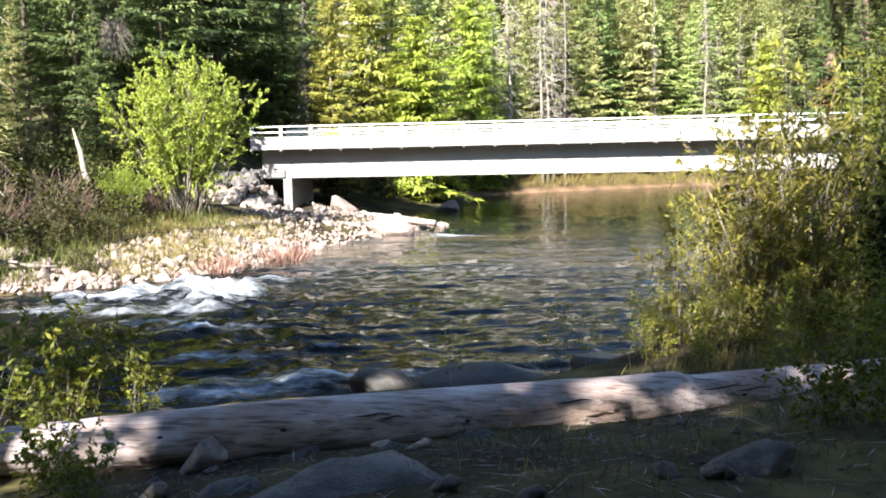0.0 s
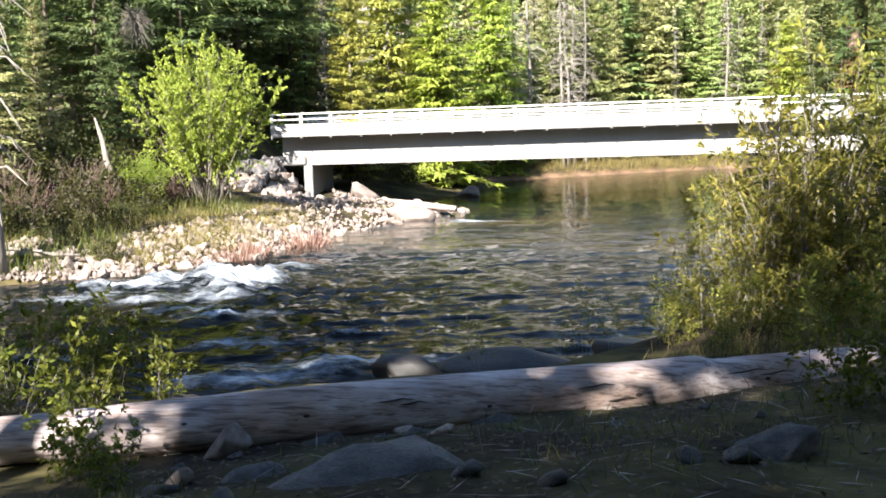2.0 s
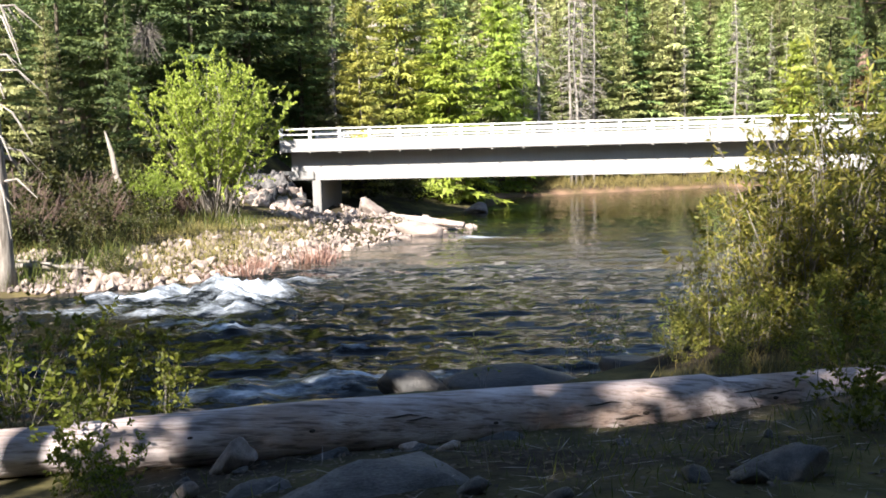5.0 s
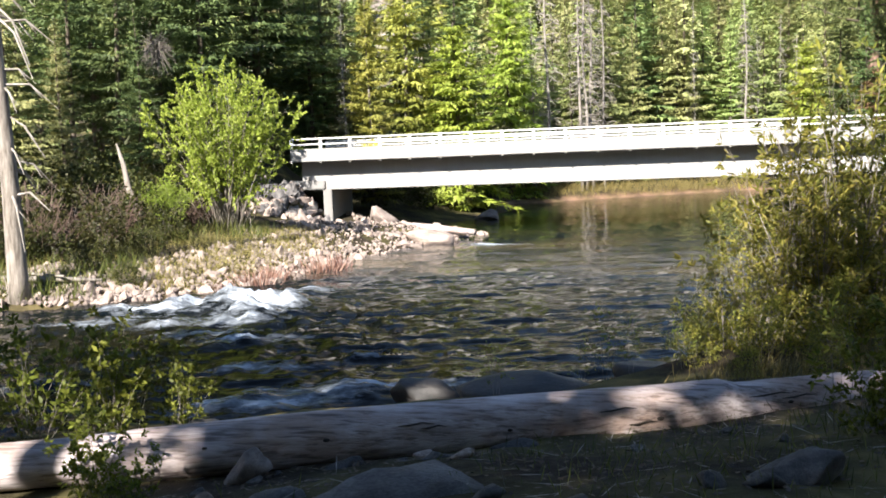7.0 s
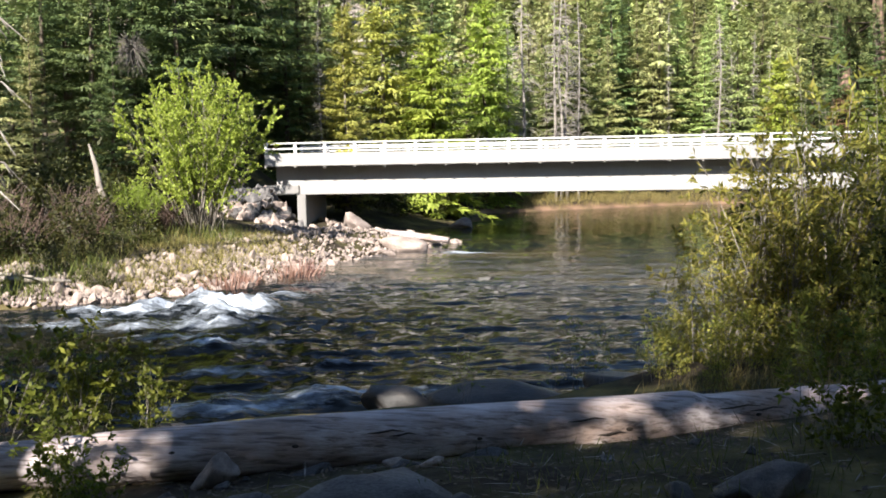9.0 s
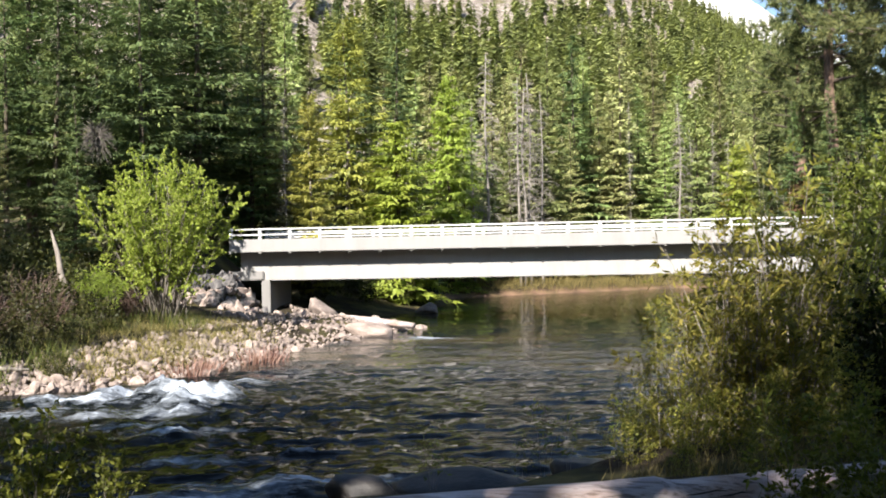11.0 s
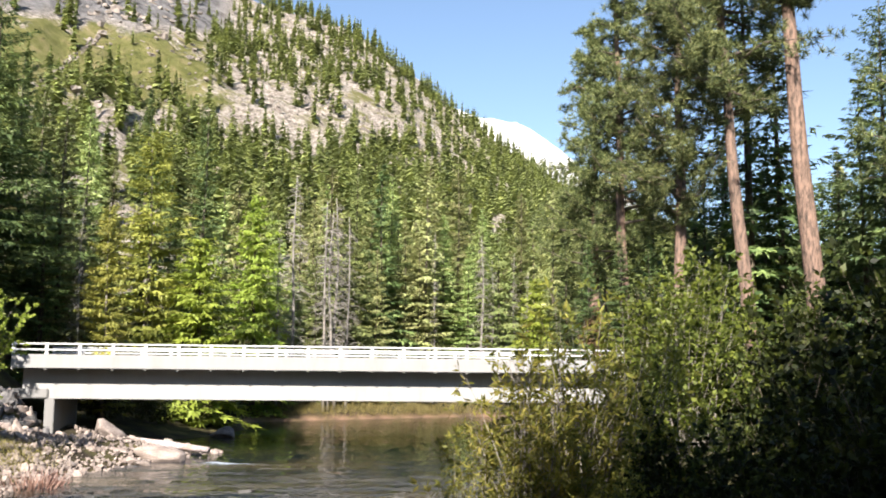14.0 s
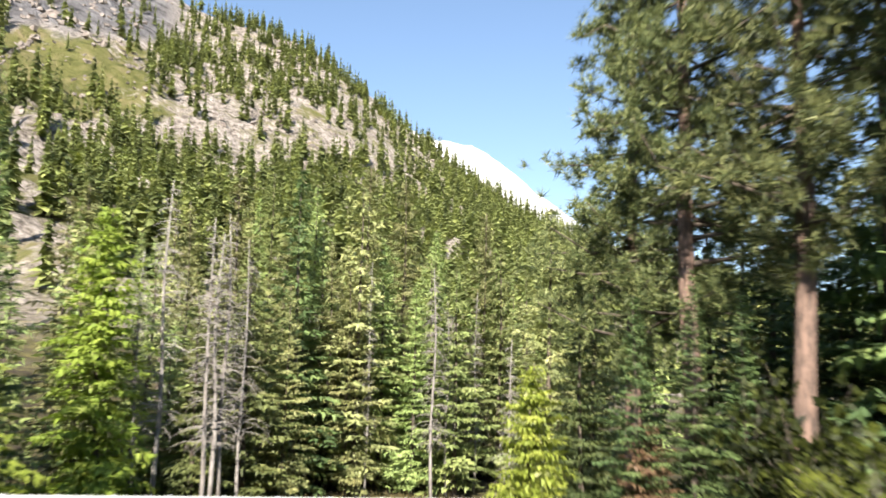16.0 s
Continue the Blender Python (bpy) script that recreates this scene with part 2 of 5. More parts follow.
def water_material():
    m, nt, b = material("river_water")
    pos = nt.nodes.new("ShaderNodeNewGeometry").outputs["Position"]
    att = nt.nodes.new("ShaderNodeAttribute")
    att.attribute_name = "foam"
    bed = noise_tex(nt, 0.16, 4, 0.6, pos, (1, 0.7, 1))
    col = ramp(nt, bed, [(0.3, (0.001, 0.002, 0.004)), (0.5, (0.002, 0.003, 0.003)), (0.7, (0.009, 0.008, 0.003))])
    place_y = nt.nodes.new("ShaderNodeSeparateXYZ")
    nt.links.new(pos, place_y.inputs[0])
    shoal = nt.nodes.new("ShaderNodeMapRange")
    shoal.inputs["From Min"].default_value, shoal.inputs["From Max"].default_value = 21.0, 38.0
    nt.links.new(place_y.outputs["Y"], shoal.inputs["Value"])
    pale_bed = ramp(nt, noise_tex(nt, 0.16, 6, 0.65, pos, (0.6, 1.1, 1)), [(0.36, (0.003, 0.008, 0.019)), (0.5, (0.015, 0.017, 0.017)), (0.64, (0.056, 0.045, 0.025))])
    col = mixed(nt, shoal.outputs[0], col, pale_bed)
    deep = nt.nodes.new("ShaderNodeMapRange")
    deep.inputs["From Min"].default_value, deep.inputs["From Max"].default_value = 46.0, 58.0
    nt.links.new(place_y.outputs["Y"], deep.inputs["Value"])
    col = mixed(nt, deep.outputs[0], col, (0.003, 0.008, 0.003))
    spray = noise_tex(nt, 6.0, 7, 0.75, pos, (0.4, 1.0, 1))
    f = math_node(nt, "ADD", att.outputs["Fac"], math_node(nt, "MULTIPLY", math_node(nt, "SUBTRACT", spray, 0.5), 1.5))
    f = ramp(nt, f, [(0.32, (0, 0, 0)), (0.65, (0.3, 0.3, 0.3)), (1.0, (0.95, 0.95, 0.95))])
    nt.links.new(mixed(nt, f, col, (0.47, 0.525, 0.6)), b.inputs["Base Color"])
    rough = math_node(nt, "ADD", math_node(nt, "MULTIPLY", f, 0.6), 0.03)
    nt.links.new(rough, b.inputs["Roughness"])
    b.inputs["IOR"].default_value = 1.22
    b.inputs["Specular IOR Level"].default_value = 0.16
    swell = noise_tex(nt, 0.6, 4, 0.5, pos, (0.38, 1.2, 1))
    rip = noise_tex(nt, 1.7, 4, 0.55, pos, (0.28, 1.25, 1))
    fine = noise_tex(nt, 8.0, 3, 0.6, pos, (0.3, 1.2, 1))
    h = math_node(nt, "ADD", swell, math_node(nt, "ADD", math_node(nt, "MULTIPLY", rip, 0.2), math_node(nt, "MULTIPLY", fine, 0.025)))
    # calm above the bridge, broken in the rapids
    sep = nt.nodes.new("ShaderNodeSeparateXYZ")
    nt.links.new(pos, sep.inputs[0])
    rng = nt.nodes.new("ShaderNodeMapRange")
    rng.inputs["From Min"].default_value, rng.inputs["From Max"].default_value = 22.0, 62.0
    rng.inputs["To Min"].default_value, rng.inputs["To Max"].default_value = 1.0, 0.85
    nt.links.new(sep.outputs["Y"], rng.inputs["Value"])
    bump(nt, b, math_node(nt, "MULTIPLY", h, rng.outputs[0]), 1.0, 0.14)
    return m


WATER = water_material()


def far_rock():
    m, nt, b = material("far_pale_granite")
    pos = nt.nodes.new("ShaderNodeNewGeometry").outputs["Position"]
    f = noise_tex(nt, 0.012, 7, 0.7, pos)
    nt.links.new(ramp(nt, f, [(0.3, (0.432, 0.418, 0.403)), (0.5, (0.576, 0.569, 0.562)), (0.7, (0.634, 0.634, 0.634))]), b.inputs["Base Color"])
    b.inputs["Roughness"].default_value = 0.9
    bump(nt, b, f, 0.5, 20)
    return m


FARROCK = far_rock()


# ---- building helpers ----
def mesh_of(name, verts, faces, mat, smooth=False):
    me = bpy.data.meshes.new(name)
    me.from_pydata([tuple(v) for v in verts] if not isinstance(verts, np.ndarray) else verts.tolist(), [], faces if isinstance(faces, list) else faces.tolist())
    me.materials.append(mat)
    if smooth:
        me.polygons.foreach_set("use_smooth", [True] * len(me.polygons))
    me.update()
    return me


def toned(me, tone):
    at = me.attributes.new("tone", "FLOAT", "POINT")
    at.data.foreach_set("value", np.asarray(tone, np.float32))
    return me


def part(name, me, mat=None, parent=None, label=""):
    """Links a mesh or a bmesh as one object under parent."""
    if isinstance(me, bmesh.types.BMesh):
        data = bpy.data.meshes.new(name)
        me.to_mesh(data)
        me.free()
        me = data
        me.materials.append(mat)
    ob = new(name, me)
    if parent is not None:
        ob.parent = parent
    return tagged(ob, label)


def tube(points, radii, n=8, cap=True):
    """Vertices and faces of a tube along points."""
    P, V, F = [Vector(p) for p in points], [], []
    for i, p in enumerate(P):
        d = (P[min(i + 1, len(P) - 1)] - P[max(i - 1, 0)]).normalized()
        a = d.orthogonal().normalized() if abs(d.z) < 0.9 else Vector((1, 0, 0)).cross(d).normalized()
        b = d.cross(a)
        for k in range(n):
            w = 2 * math.pi * k / n
            V.append(p + (a * math.cos(w) + b * math.sin(w)) * radii[i])
    for i in range(len(P) - 1):
        for k in range(n):
            F.append((i * n + k, i * n + (k + 1) % n, (i + 1) * n + (k + 1) % n, (i + 1) * n + k))
    if cap:
        F.append(tuple(range(n))[::-1])
        F.append(tuple((len(P) - 1) * n + k for k in range(n)))
    return [tuple(v) for v in V], F


def tubes(list_of):
    V, F = [], []
    for pts, rad, n in list_of:
        v, f = tube(pts, rad, n)
        o = len(V)
        V += v
        F += [tuple(i + o for i in q) for q in f]
    return V, F


def unit(a):
    return a / np.maximum(np.linalg.norm(a, axis=1, keepdims=True), 1e-9)


def blades(p, d, length, width, rng, roll=None):
    """Kite-shaped leaves: base p, direction d, as arrays."""
    n = len(p)
    d = unit(d)
    ref = rng.normal(size=(n, 3)) if roll is None else roll
    s = unit(np.cross(d, ref))
    L, W = np.reshape(length, (-1, 1)), np.reshape(width, (-1, 1)) / 2
    m = p + d * L * 0.42
    V = np.stack([p, m + s * W, p + d * L, m - s * W], 1).reshape(-1, 3)
    F = np.arange(4 * n).reshape(n, 4)
    return V, F


def needles(p, d, length, width, normal):
    """Tapering needle sprays: one triangle each."""
    n = len(p)
    d = unit(d)
    s = unit(np.cross(d, normal))
    L, W = np.reshape(length, (-1, 1)), np.reshape(width, (-1, 1)) / 2
    V = np.stack([p - s * W, p + s * W, p + d * L], 1).reshape(-1, 3)
    return V, np.arange(3 * n).reshape(n, 3)


# ---- the lie of the land ----
RIVER = np.array([(-140, 45), (-60, 32), (-30, 27), (-14, 27.5), (-9.7, 29.4), (-7.2, 33), (-5.6, 38), (-4.9, 42), (-2.6, 47.5), (-0.4, 52), (-2.4, 56),
                  (-3, 62), (0.3, 68), (2.0, 76), (2.6, 87.5), (11, 92), (23, 100), (60, 108), (160, 116), (160, 95), (60, 92), (32, 85), (19, 72), (14.8, 54),
                  (13.2, 43), (10.5, 31), (7.0, 22.5), (3.8, 18), (0.5, 15.4), (-4, 13.8), (-9, 12.5), (-20, 9), (-60, 0), (-140, -20)], float)


def shore(x, y):
    """Distance to the water's edge: positive on land, negative in the river."""
    p = np.stack([x, y], -1)
    best = np.full(x.shape, 1e9)
    inside = np.zeros(x.shape, bool)
    for a, b in zip(RIVER, np.roll(RIVER, -1, 0)):
        e = b - a
        t = np.clip(((p - a) @ e) / (e @ e), 0, 1)
        best = np.minimum(best, np.hypot(*np.moveaxis(p - a - t[..., None] * e, -1, 0)))
        cross = (a[1] > y) != (b[1] > y)
        inside ^= cross & (x < (b[0] - a[0]) * (y - a[1]) / (b[1] - a[1] + 1e-12) + a[0])
    return np.where(inside, -best, best)


def waves(x, y, seed=0.0):
    """Cheap smooth roughness between about -1 and 1."""
    v = 0
    for i, (f, g) in enumerate(((1.0, 1.0), (2.3, 0.5), (5.1, 0.25), (11.3, 0.13))):
        a = seed + i * 1.7
        v = v + g * np.sin(f * (x * math.cos(a) + y * math.sin(a)) + 2.1 * np.sin(f * 0.6 * (y * math.cos(a) - x * math.sin(a)) + a))
    return v / 1.5


BRIDGE_ANGLE = -math.atan(0.14)
BRIDGE_AT = Vector((2.0, 54.02, 0))
BA, BB = np.array([math.cos(BRIDGE_ANGLE), math.sin(BRIDGE_ANGLE)]), np.array([-math.sin(BRIDGE_ANGLE), math.cos(BRIDGE_ANGLE)])
ROAD_Z = 4.3
RIDGE_AZ = [-180, -120, -70, -40, -25, -10, -2.4, 0.5, 4.4, 7.7, 11, 12.3, 15.4, 19, 25, 35, 60, 100, 180]
RIDGE_EL = [9, 9, 16, 24, 27, 25.5, 22.2, 20.8, 20.1, 19.1, 16.9, 15.8, 13.5, 10.8, 8.0, 5, 6, 9, 9]


def ground_z(x, y):
    x, y = np.asarray(x, float), np.asarray(y, float)
    d = shore(x, y)
    ours = 1.0 / (1.0 + np.exp(np.clip(((y - 30) - 0.9 * (x - 12)) * 0.6, -50, 50)))
    ours = np.where((x < 30) & (y < 26), 1.0, ours)
    own = np.interp(d, [-8, -2, 0, 1.5, 5, 10, 14.5, 30], [-1.6, -0.7, 0.0, 0.55, 0.95, 1.6, 2.1, 2.4])
    other = np.interp(d, [-8, -2, 0, 3, 7, 14, 30, 80], [-1.6, -0.7, 0.0, 0.8, 1.4, 1.9, 2.4, 3.5])
    z = own * ours + other * (1 - ours)
    z = z + np.where(d > 0, 0.12 * waves(x * 0.6, y * 0.6) * np.minimum(d, 2) / 2, 0)
    z = z - np.where(d > 0, 0.75 * np.exp(-(((x + 8) / 3.5) ** 2 + ((y - 54) / 4) ** 2)), 0)
    # road embankments at both ends of the bridge
    u = (x - BRIDGE_AT.x) * BA[0] + (y - BRIDGE_AT.y) * BA[1]
    v = np.abs((x - BRIDGE_AT.x) * BB[0] + (y - BRIDGE_AT.y) * BB[1] - 3.6)
    side = np.maximum(v - 3.5, 0)
    end = np.where(u < 4, np.maximum(u + 15.7, 0), np.maximum(20.5 - u, 0))
    road = ROAD_Z - 0.85 * np.hypot(side, end)
    z = np.where(d > -1.0, np.maximum(z, road), z)
    # heap of rock against the abutment
    front = (x - BRIDGE_AT.x) * BB[0] + (y - BRIDGE_AT.y) * BB[1]
    z = z + 1.1 * np.exp(-((u + 12.3) / 0.9) ** 2 - ((front + 0.4) / 1.7) ** 2)
    # the valley side
    r, az = np.hypot(x, y), np.degrees(np.arctan2(x, y))
    el = np.interp(az, RIDGE_AZ, RIDGE_EL)
    s = np.clip((r - 135) / 865, 0, 1)
    hill = np.tan(np.radians(el)) * 1000 * (s ** 1.35) * np.where(r > 1000, np.maximum(1 - (r - 1000) / 1500, 0.2), 1)
    rough = waves(x * 0.016, y * 0.016, 3) * 14 + waves(x * 0.06, y * 0.06, 5) * 6 + waves(x * 0.17, y * 0.17, 7) * 3.5
    return z + hill + rough * np.clip((r - 170) / 300, 0, 1) * np.clip(1.25 - s, 0.25, 1)


def ground_at(x, y):
    return float(ground_z(np.array([x]), np.array([y]))[0])


def polar(r, az_deg):
    a = radians(az_deg)
    return r * math.sin(a), r * math.cos(a)


# ---- ground, water, far mountain ----
def build_ground():
    az = np.unique(np.concatenate([np.arange(-180, -42, 4.0), np.arange(-42, 46, 0.4), np.arange(46, 180, 4.0)]))
    r = np.concatenate([[0.01, 1.0, 2.0, 3.0, 4.0], np.geomspace(4.6, 30, 70), np.geomspace(30.6, 130, 75), np.geomspace(134, 1000, 90), [1060, 1200, 1500, 2200, 4500]])
    R, A = np.meshgrid(r, np.radians(az), indexing="ij")
    X, Y = R * np.sin(A), R * np.cos(A)
    Z = ground_z(X, Y)
    nr, na = R.shape
    idx = np.arange(nr * na).reshape(nr, na)
    nxt = np.roll(idx, -1, 1)
    F = np.stack([idx[:-1], idx[1:], nxt[1:], nxt[:-1]], -1).reshape(-1, 4)
    V = np.stack([X, Y, Z], -1).reshape(-1, 3)
    me = mesh_of("ground", V, F, GROUND, True)
    d = shore(X, Y).ravel()
    el = np.degrees(np.arctan2(V[:, 2] - EYE, np.hypot(V[:, 0], V[:, 1])))
    azv = np.degrees(A).ravel()
    far_bank = np.clip(1 - np.abs(d - 0.5) / 1.1, 0, 1) * (V[:, 1] > 80)
    wet = np.clip(1 - np.abs(d) / 0.8, 0, 1) * 0.15
    slope = np.clip((R.ravel() - 180) / 120, 0, 1)
    crag = np.clip((el - 18.7) / 0.4, 0, 1) * np.clip((0.5 - azv) / 1.5, 0, 1) * slope
    green = np.clip(1 - np.abs(el - 16.8) / 3.0, 0, 1) * np.clip((0.5 - azv) / 5, 0, 1) - 1.2 * crag
    col = np.stack([np.maximum(far_bank, wet), slope, 0.4 + 0.2 * green, crag], 1)
    at = me.color_attributes.new("cover", "FLOAT_COLOR", "POINT")
    at.data.foreach_set("color", col.ravel().astype(np.float32))
    tagged(new("ground", me), "forest floor and rocky wooded valley side", "ground", kind="structure")


build_ground()

RAPIDS = [  # middle x, y, half length, half width, turn, rise, foam
    (-8.7, 26.8, 1.8, 1.1, -0.25, 0.36, 1.2), (-6.9, 27.6, 1.2, 0.8, 0.2, 0.3, 0.9), (-6.2, 27.0, 1.3, 1.4, 0.2, 0.4, 1.2), (-5.9, 25.4, 1.2, 0.9, 0.1, 0.28, 0.9), (-5.4, 29.9, 1.2, 0.8, 0.3, 0.2, 0.9),
    (-5.0, 21.6, 1.2, 0.6, 0.1, 0.22, 1.1), (-6.4, 22.6, 1.2, 0.5, 0.1, 0.14, 1.0), (-2.2, 16.5, 1.5, 0.55, 0.15, 0.16, 1.25), (-3.9, 15.6, 1.5, 0.45, 0.2, 0.12, 1.1), (-6.6, 24.2, 1.9, 0.7, 0.1, 0.2, 0.9),
    (-2.4, 19.2, 0.35, 0.22, 0.1, 0.08, 0.8), (0.3, 45.1, 1.7, 0.7, -0.15, 0.1, 1.3), (-3.2, 44.3, 1.2, 0.5, 0.1, 0.05, 0.8), (-5.4, 40.4, 0.8, 0.4, 0.5, 0.04, 0.6), (-11.0, 19.5, 1.2, 0.6, 0.1, 0.14, 0.9),
    (-7.6, 17.5, 1.2, 0.45, 0.2, 0.1, 0.65), (-9.8, 24.6, 1.8, 0.8, 0.1, 0.16, 0.8), (-0.8, 16.7, 1.0, 0.4, 0.1, 0.1, 1.15), (-4.4, 18.6, 1.5, 0.4, 0.1, 0.12, 0.95), (-3.6, 23.4, 0.9, 0.3, 0.1, 0.08, 0.5)]


def build_water():
    az = np.arange(-44, 45, 0.22)
    r = np.concatenate([np.geomspace(10, 34, 190), np.geomspace(34.3, 240, 130)])
    R, A = np.meshgrid(r, np.radians(az), indexing="ij")
    X, Y = R * np.sin(A), R * np.cos(A)
    quiet = np.clip(1.25 - np.hypot(X + 4, Y - 22) / 55, 0.12, 1)
    Z = (0.03 + 0.035 * np.exp(-((X + 5) / 6) ** 2 - ((Y - 23) / 8) ** 2)) * quiet * (waves(X * 2.2, Y * 3.4, 1) + 0.6 * waves(X * 6.1, Y * 8.2, 4))
    foam = np.zeros_like(X)
    for x, y, a, b, turn, rise, white in RAPIDS:
        u, v = (X - x) * math.cos(turn) + (Y - y) * math.sin(turn), -(X - x) * math.sin(turn) + (Y - y) * math.cos(turn)
        u, v = u + 0.25 * a * waves(X * 1.3, Y * 1.3, 2), v + 0.3 * b * waves(X * 1.7, Y * 1.7, 6)
        g = np.exp(-(u / a) ** 2 - (v / b) ** 2)
        Z += 0.75 * rise * g * (0.8 + 0.5 * waves(X * 3, Y * 4, 7))
        foam = np.maximum(foam, 0.95 * white * g ** 0.8 * (0.8 + 0.28 * waves(X * 2.5, Y * 5.0, 8)))
    nr, na = R.shape
    idx = np.arange(nr * na).reshape(nr, na)
    F = np.stack([idx[:-1, :-1], idx[1:, :-1], idx[1:, 1:], idx[:-1, 1:]], -1).reshape(-1, 4)
    F = F[(shore(X, Y)[:-1, :-1].ravel() < 1.5)]
    me = mesh_of("water", np.stack([X, Y, Z], -1).reshape(-1, 3), F, WATER, True)
    at = me.attributes.new("foam", "FLOAT", "POINT")
    at.data.foreach_set("value", foam.ravel().astype(np.float32))
    tagged(new("water", me), "clear dark green river with white rapids", "river", kind="structure")


build_water()


def build_far_mountain():
    az = np.arange(2, 46, 0.25)
    top = np.interp(az, [2, 10, 12.5, 14.4, 16.4, 17.3, 18.5, 19.3, 20.2, 24, 30, 46], [13.5, 15.3, 15.6, 14.9, 14.6, 14.2, 13.4, 12.8, 12.0, 9.5, 6.3, 4])
    s = np.linspace(0, 1, 40)
    S, A = np.meshgrid(s, np.radians(az), indexing="ij")
    H = np.tan(np.radians(top))[None, :] * 3200 * S
    R = 2200 + 1000 * S + 60 * waves(A * 60, S * 9, 2) * np.sin(S * math.pi)
    H = H + 5 * waves(A * 160, S * 20, 4) * S
    V = np.stack([R * np.sin(A), R * np.cos(A), H], -1).reshape(-1, 3)
    idx = np.arange(S.size).reshape(S.shape)
    F = np.stack([idx[:-1, :-1], idx[:-1, 1:], idx[1:, 1:], idx[1:, :-1]], -1).reshape(-1, 4)
    tagged(new("far_mountain", mesh_of("far_mountain", V, F, FARROCK, True)), "pale bare granite peak far up the valley", "mountain", kind="structure")


build_far_mountain()


# ---- bridge ----
def box(w, d, h, at=(0, 0, 0), bevel=0.0):
    bm = bmesh.new()
    bmesh.ops.create_cube(bm, size=1.0, matrix=Matrix.Translation(at) @ Matrix.Diagonal((w, d, h, 1)))
    if bevel:
        bmesh.ops.bevel(bm, geom=bm.edges[:], offset=bevel, segments=2, affect="EDGES")
    return bm


def build_bridge():
    bridge = tagged(new("bridge"), "white concrete girder road bridge with low steel railings", "bridge")
    bridge.matrix_basis = Matrix.Translation(BRIDGE_AT) @ Matrix.Rotation(BRIDGE_ANGLE, 4, "Z")
    x0, x1 = -12.6, 21.5
    mid, length = (x0 + x1) / 2, x1 - x0
    part("deck_slab", box(length, 7.1, 0.25, (mid, 3.6, 4.2), 0.02), CONCRETE, bridge)
    for name, y in (("parapet", 0.16), ("parapet", 7.04)):
        part(name, box(length, 0.32, 0.71, (mid, y, 4.445), 0.025), CONCRETE, bridge)
    part("road_surface", box(length, 6.5, 0.05, (mid, 3.6, 4.352), 0), ASPHALT, bridge, "grey worn asphalt road surface")
    for y in (1.35, 3.6, 5.85):
        part("girder", box(length - 0.6, 0.55, 1.57, (mid, y, 3.288), 0.03), GIRDERCONCRETE, bridge)
    # small brackets under the overhanging slab
    n = int(length / 1.68)
    for i in range(n):
        x = -2.05 - 4.02 + 1.68 * (i - 3) + 0.02
        if x0 + 0.6 < x < x1 - 0.4:
            part("bracket", box(0.1, 0.74, 0.14, (x, 0.7, 4.0), 0.01), CONCRETE, bridge)
    post = box(0.17, 0.14, 0.61, (0, 0, 0.305), 0.012)
    post_me = bpy.data.meshes.new("post")
    post.to_mesh(post_me)
    post.free()
    post_me.materials.append(RAILPAINT)
    for side in (0.16, 7.04):
        x = -4.15 - 5 * 1.68
        while x < x1 - 0.2:
            if x > x0:
                part("post", post_me, None, bridge).location = (x, side, 4.79)
                if side < 1:
                    part("drip_block", box(0.1, 0.12, 0.1, (x, 0.1, 4.06), 0.01), CONCRETE, bridge)
            x += 1.68
        for z in (5.04, 5.345):
            part("rail", box(length, 0.07, 0.09, (mid, side - 0.08, z), 0.015), RAILPAINT, bridge, "white painted steel rail")
    part("abutment", box(0.5, 4.4, 3.4, (-10.85, 3.2, 0.85), 0.03), OLDCONCRETE, bridge, "pale concrete abutment wall below the girders")
    part("bearing_block", box(2.3, 5.6, 0.5, (-12.1, 3.7, 2.78), 0.05), OLDCONCRETE, bridge, "rough concrete bearing block at the girder ends")
    part("abutment", box(2.4, 6.6, 3.6, (21.0, 3.9, 0.7), 0.05), OLDCONCRETE, bridge, "pale concrete abutment below the girders")


def plain(name, a, b_, scale, rough=0.9):
    m, nt, b = material(name)
    nt.links.new(ramp(nt, noise_tex(nt, scale, 5, 0.65), [(0.3, a), (0.7, b_)]), b.inputs["Base Color"])
    b.inputs["Roughness"].default_value = rough
    return m


ASPHALT = plain("asphalt", (0.04, 0.04, 0.042), (0.075, 0.073, 0.07), 6)
build_bridge()


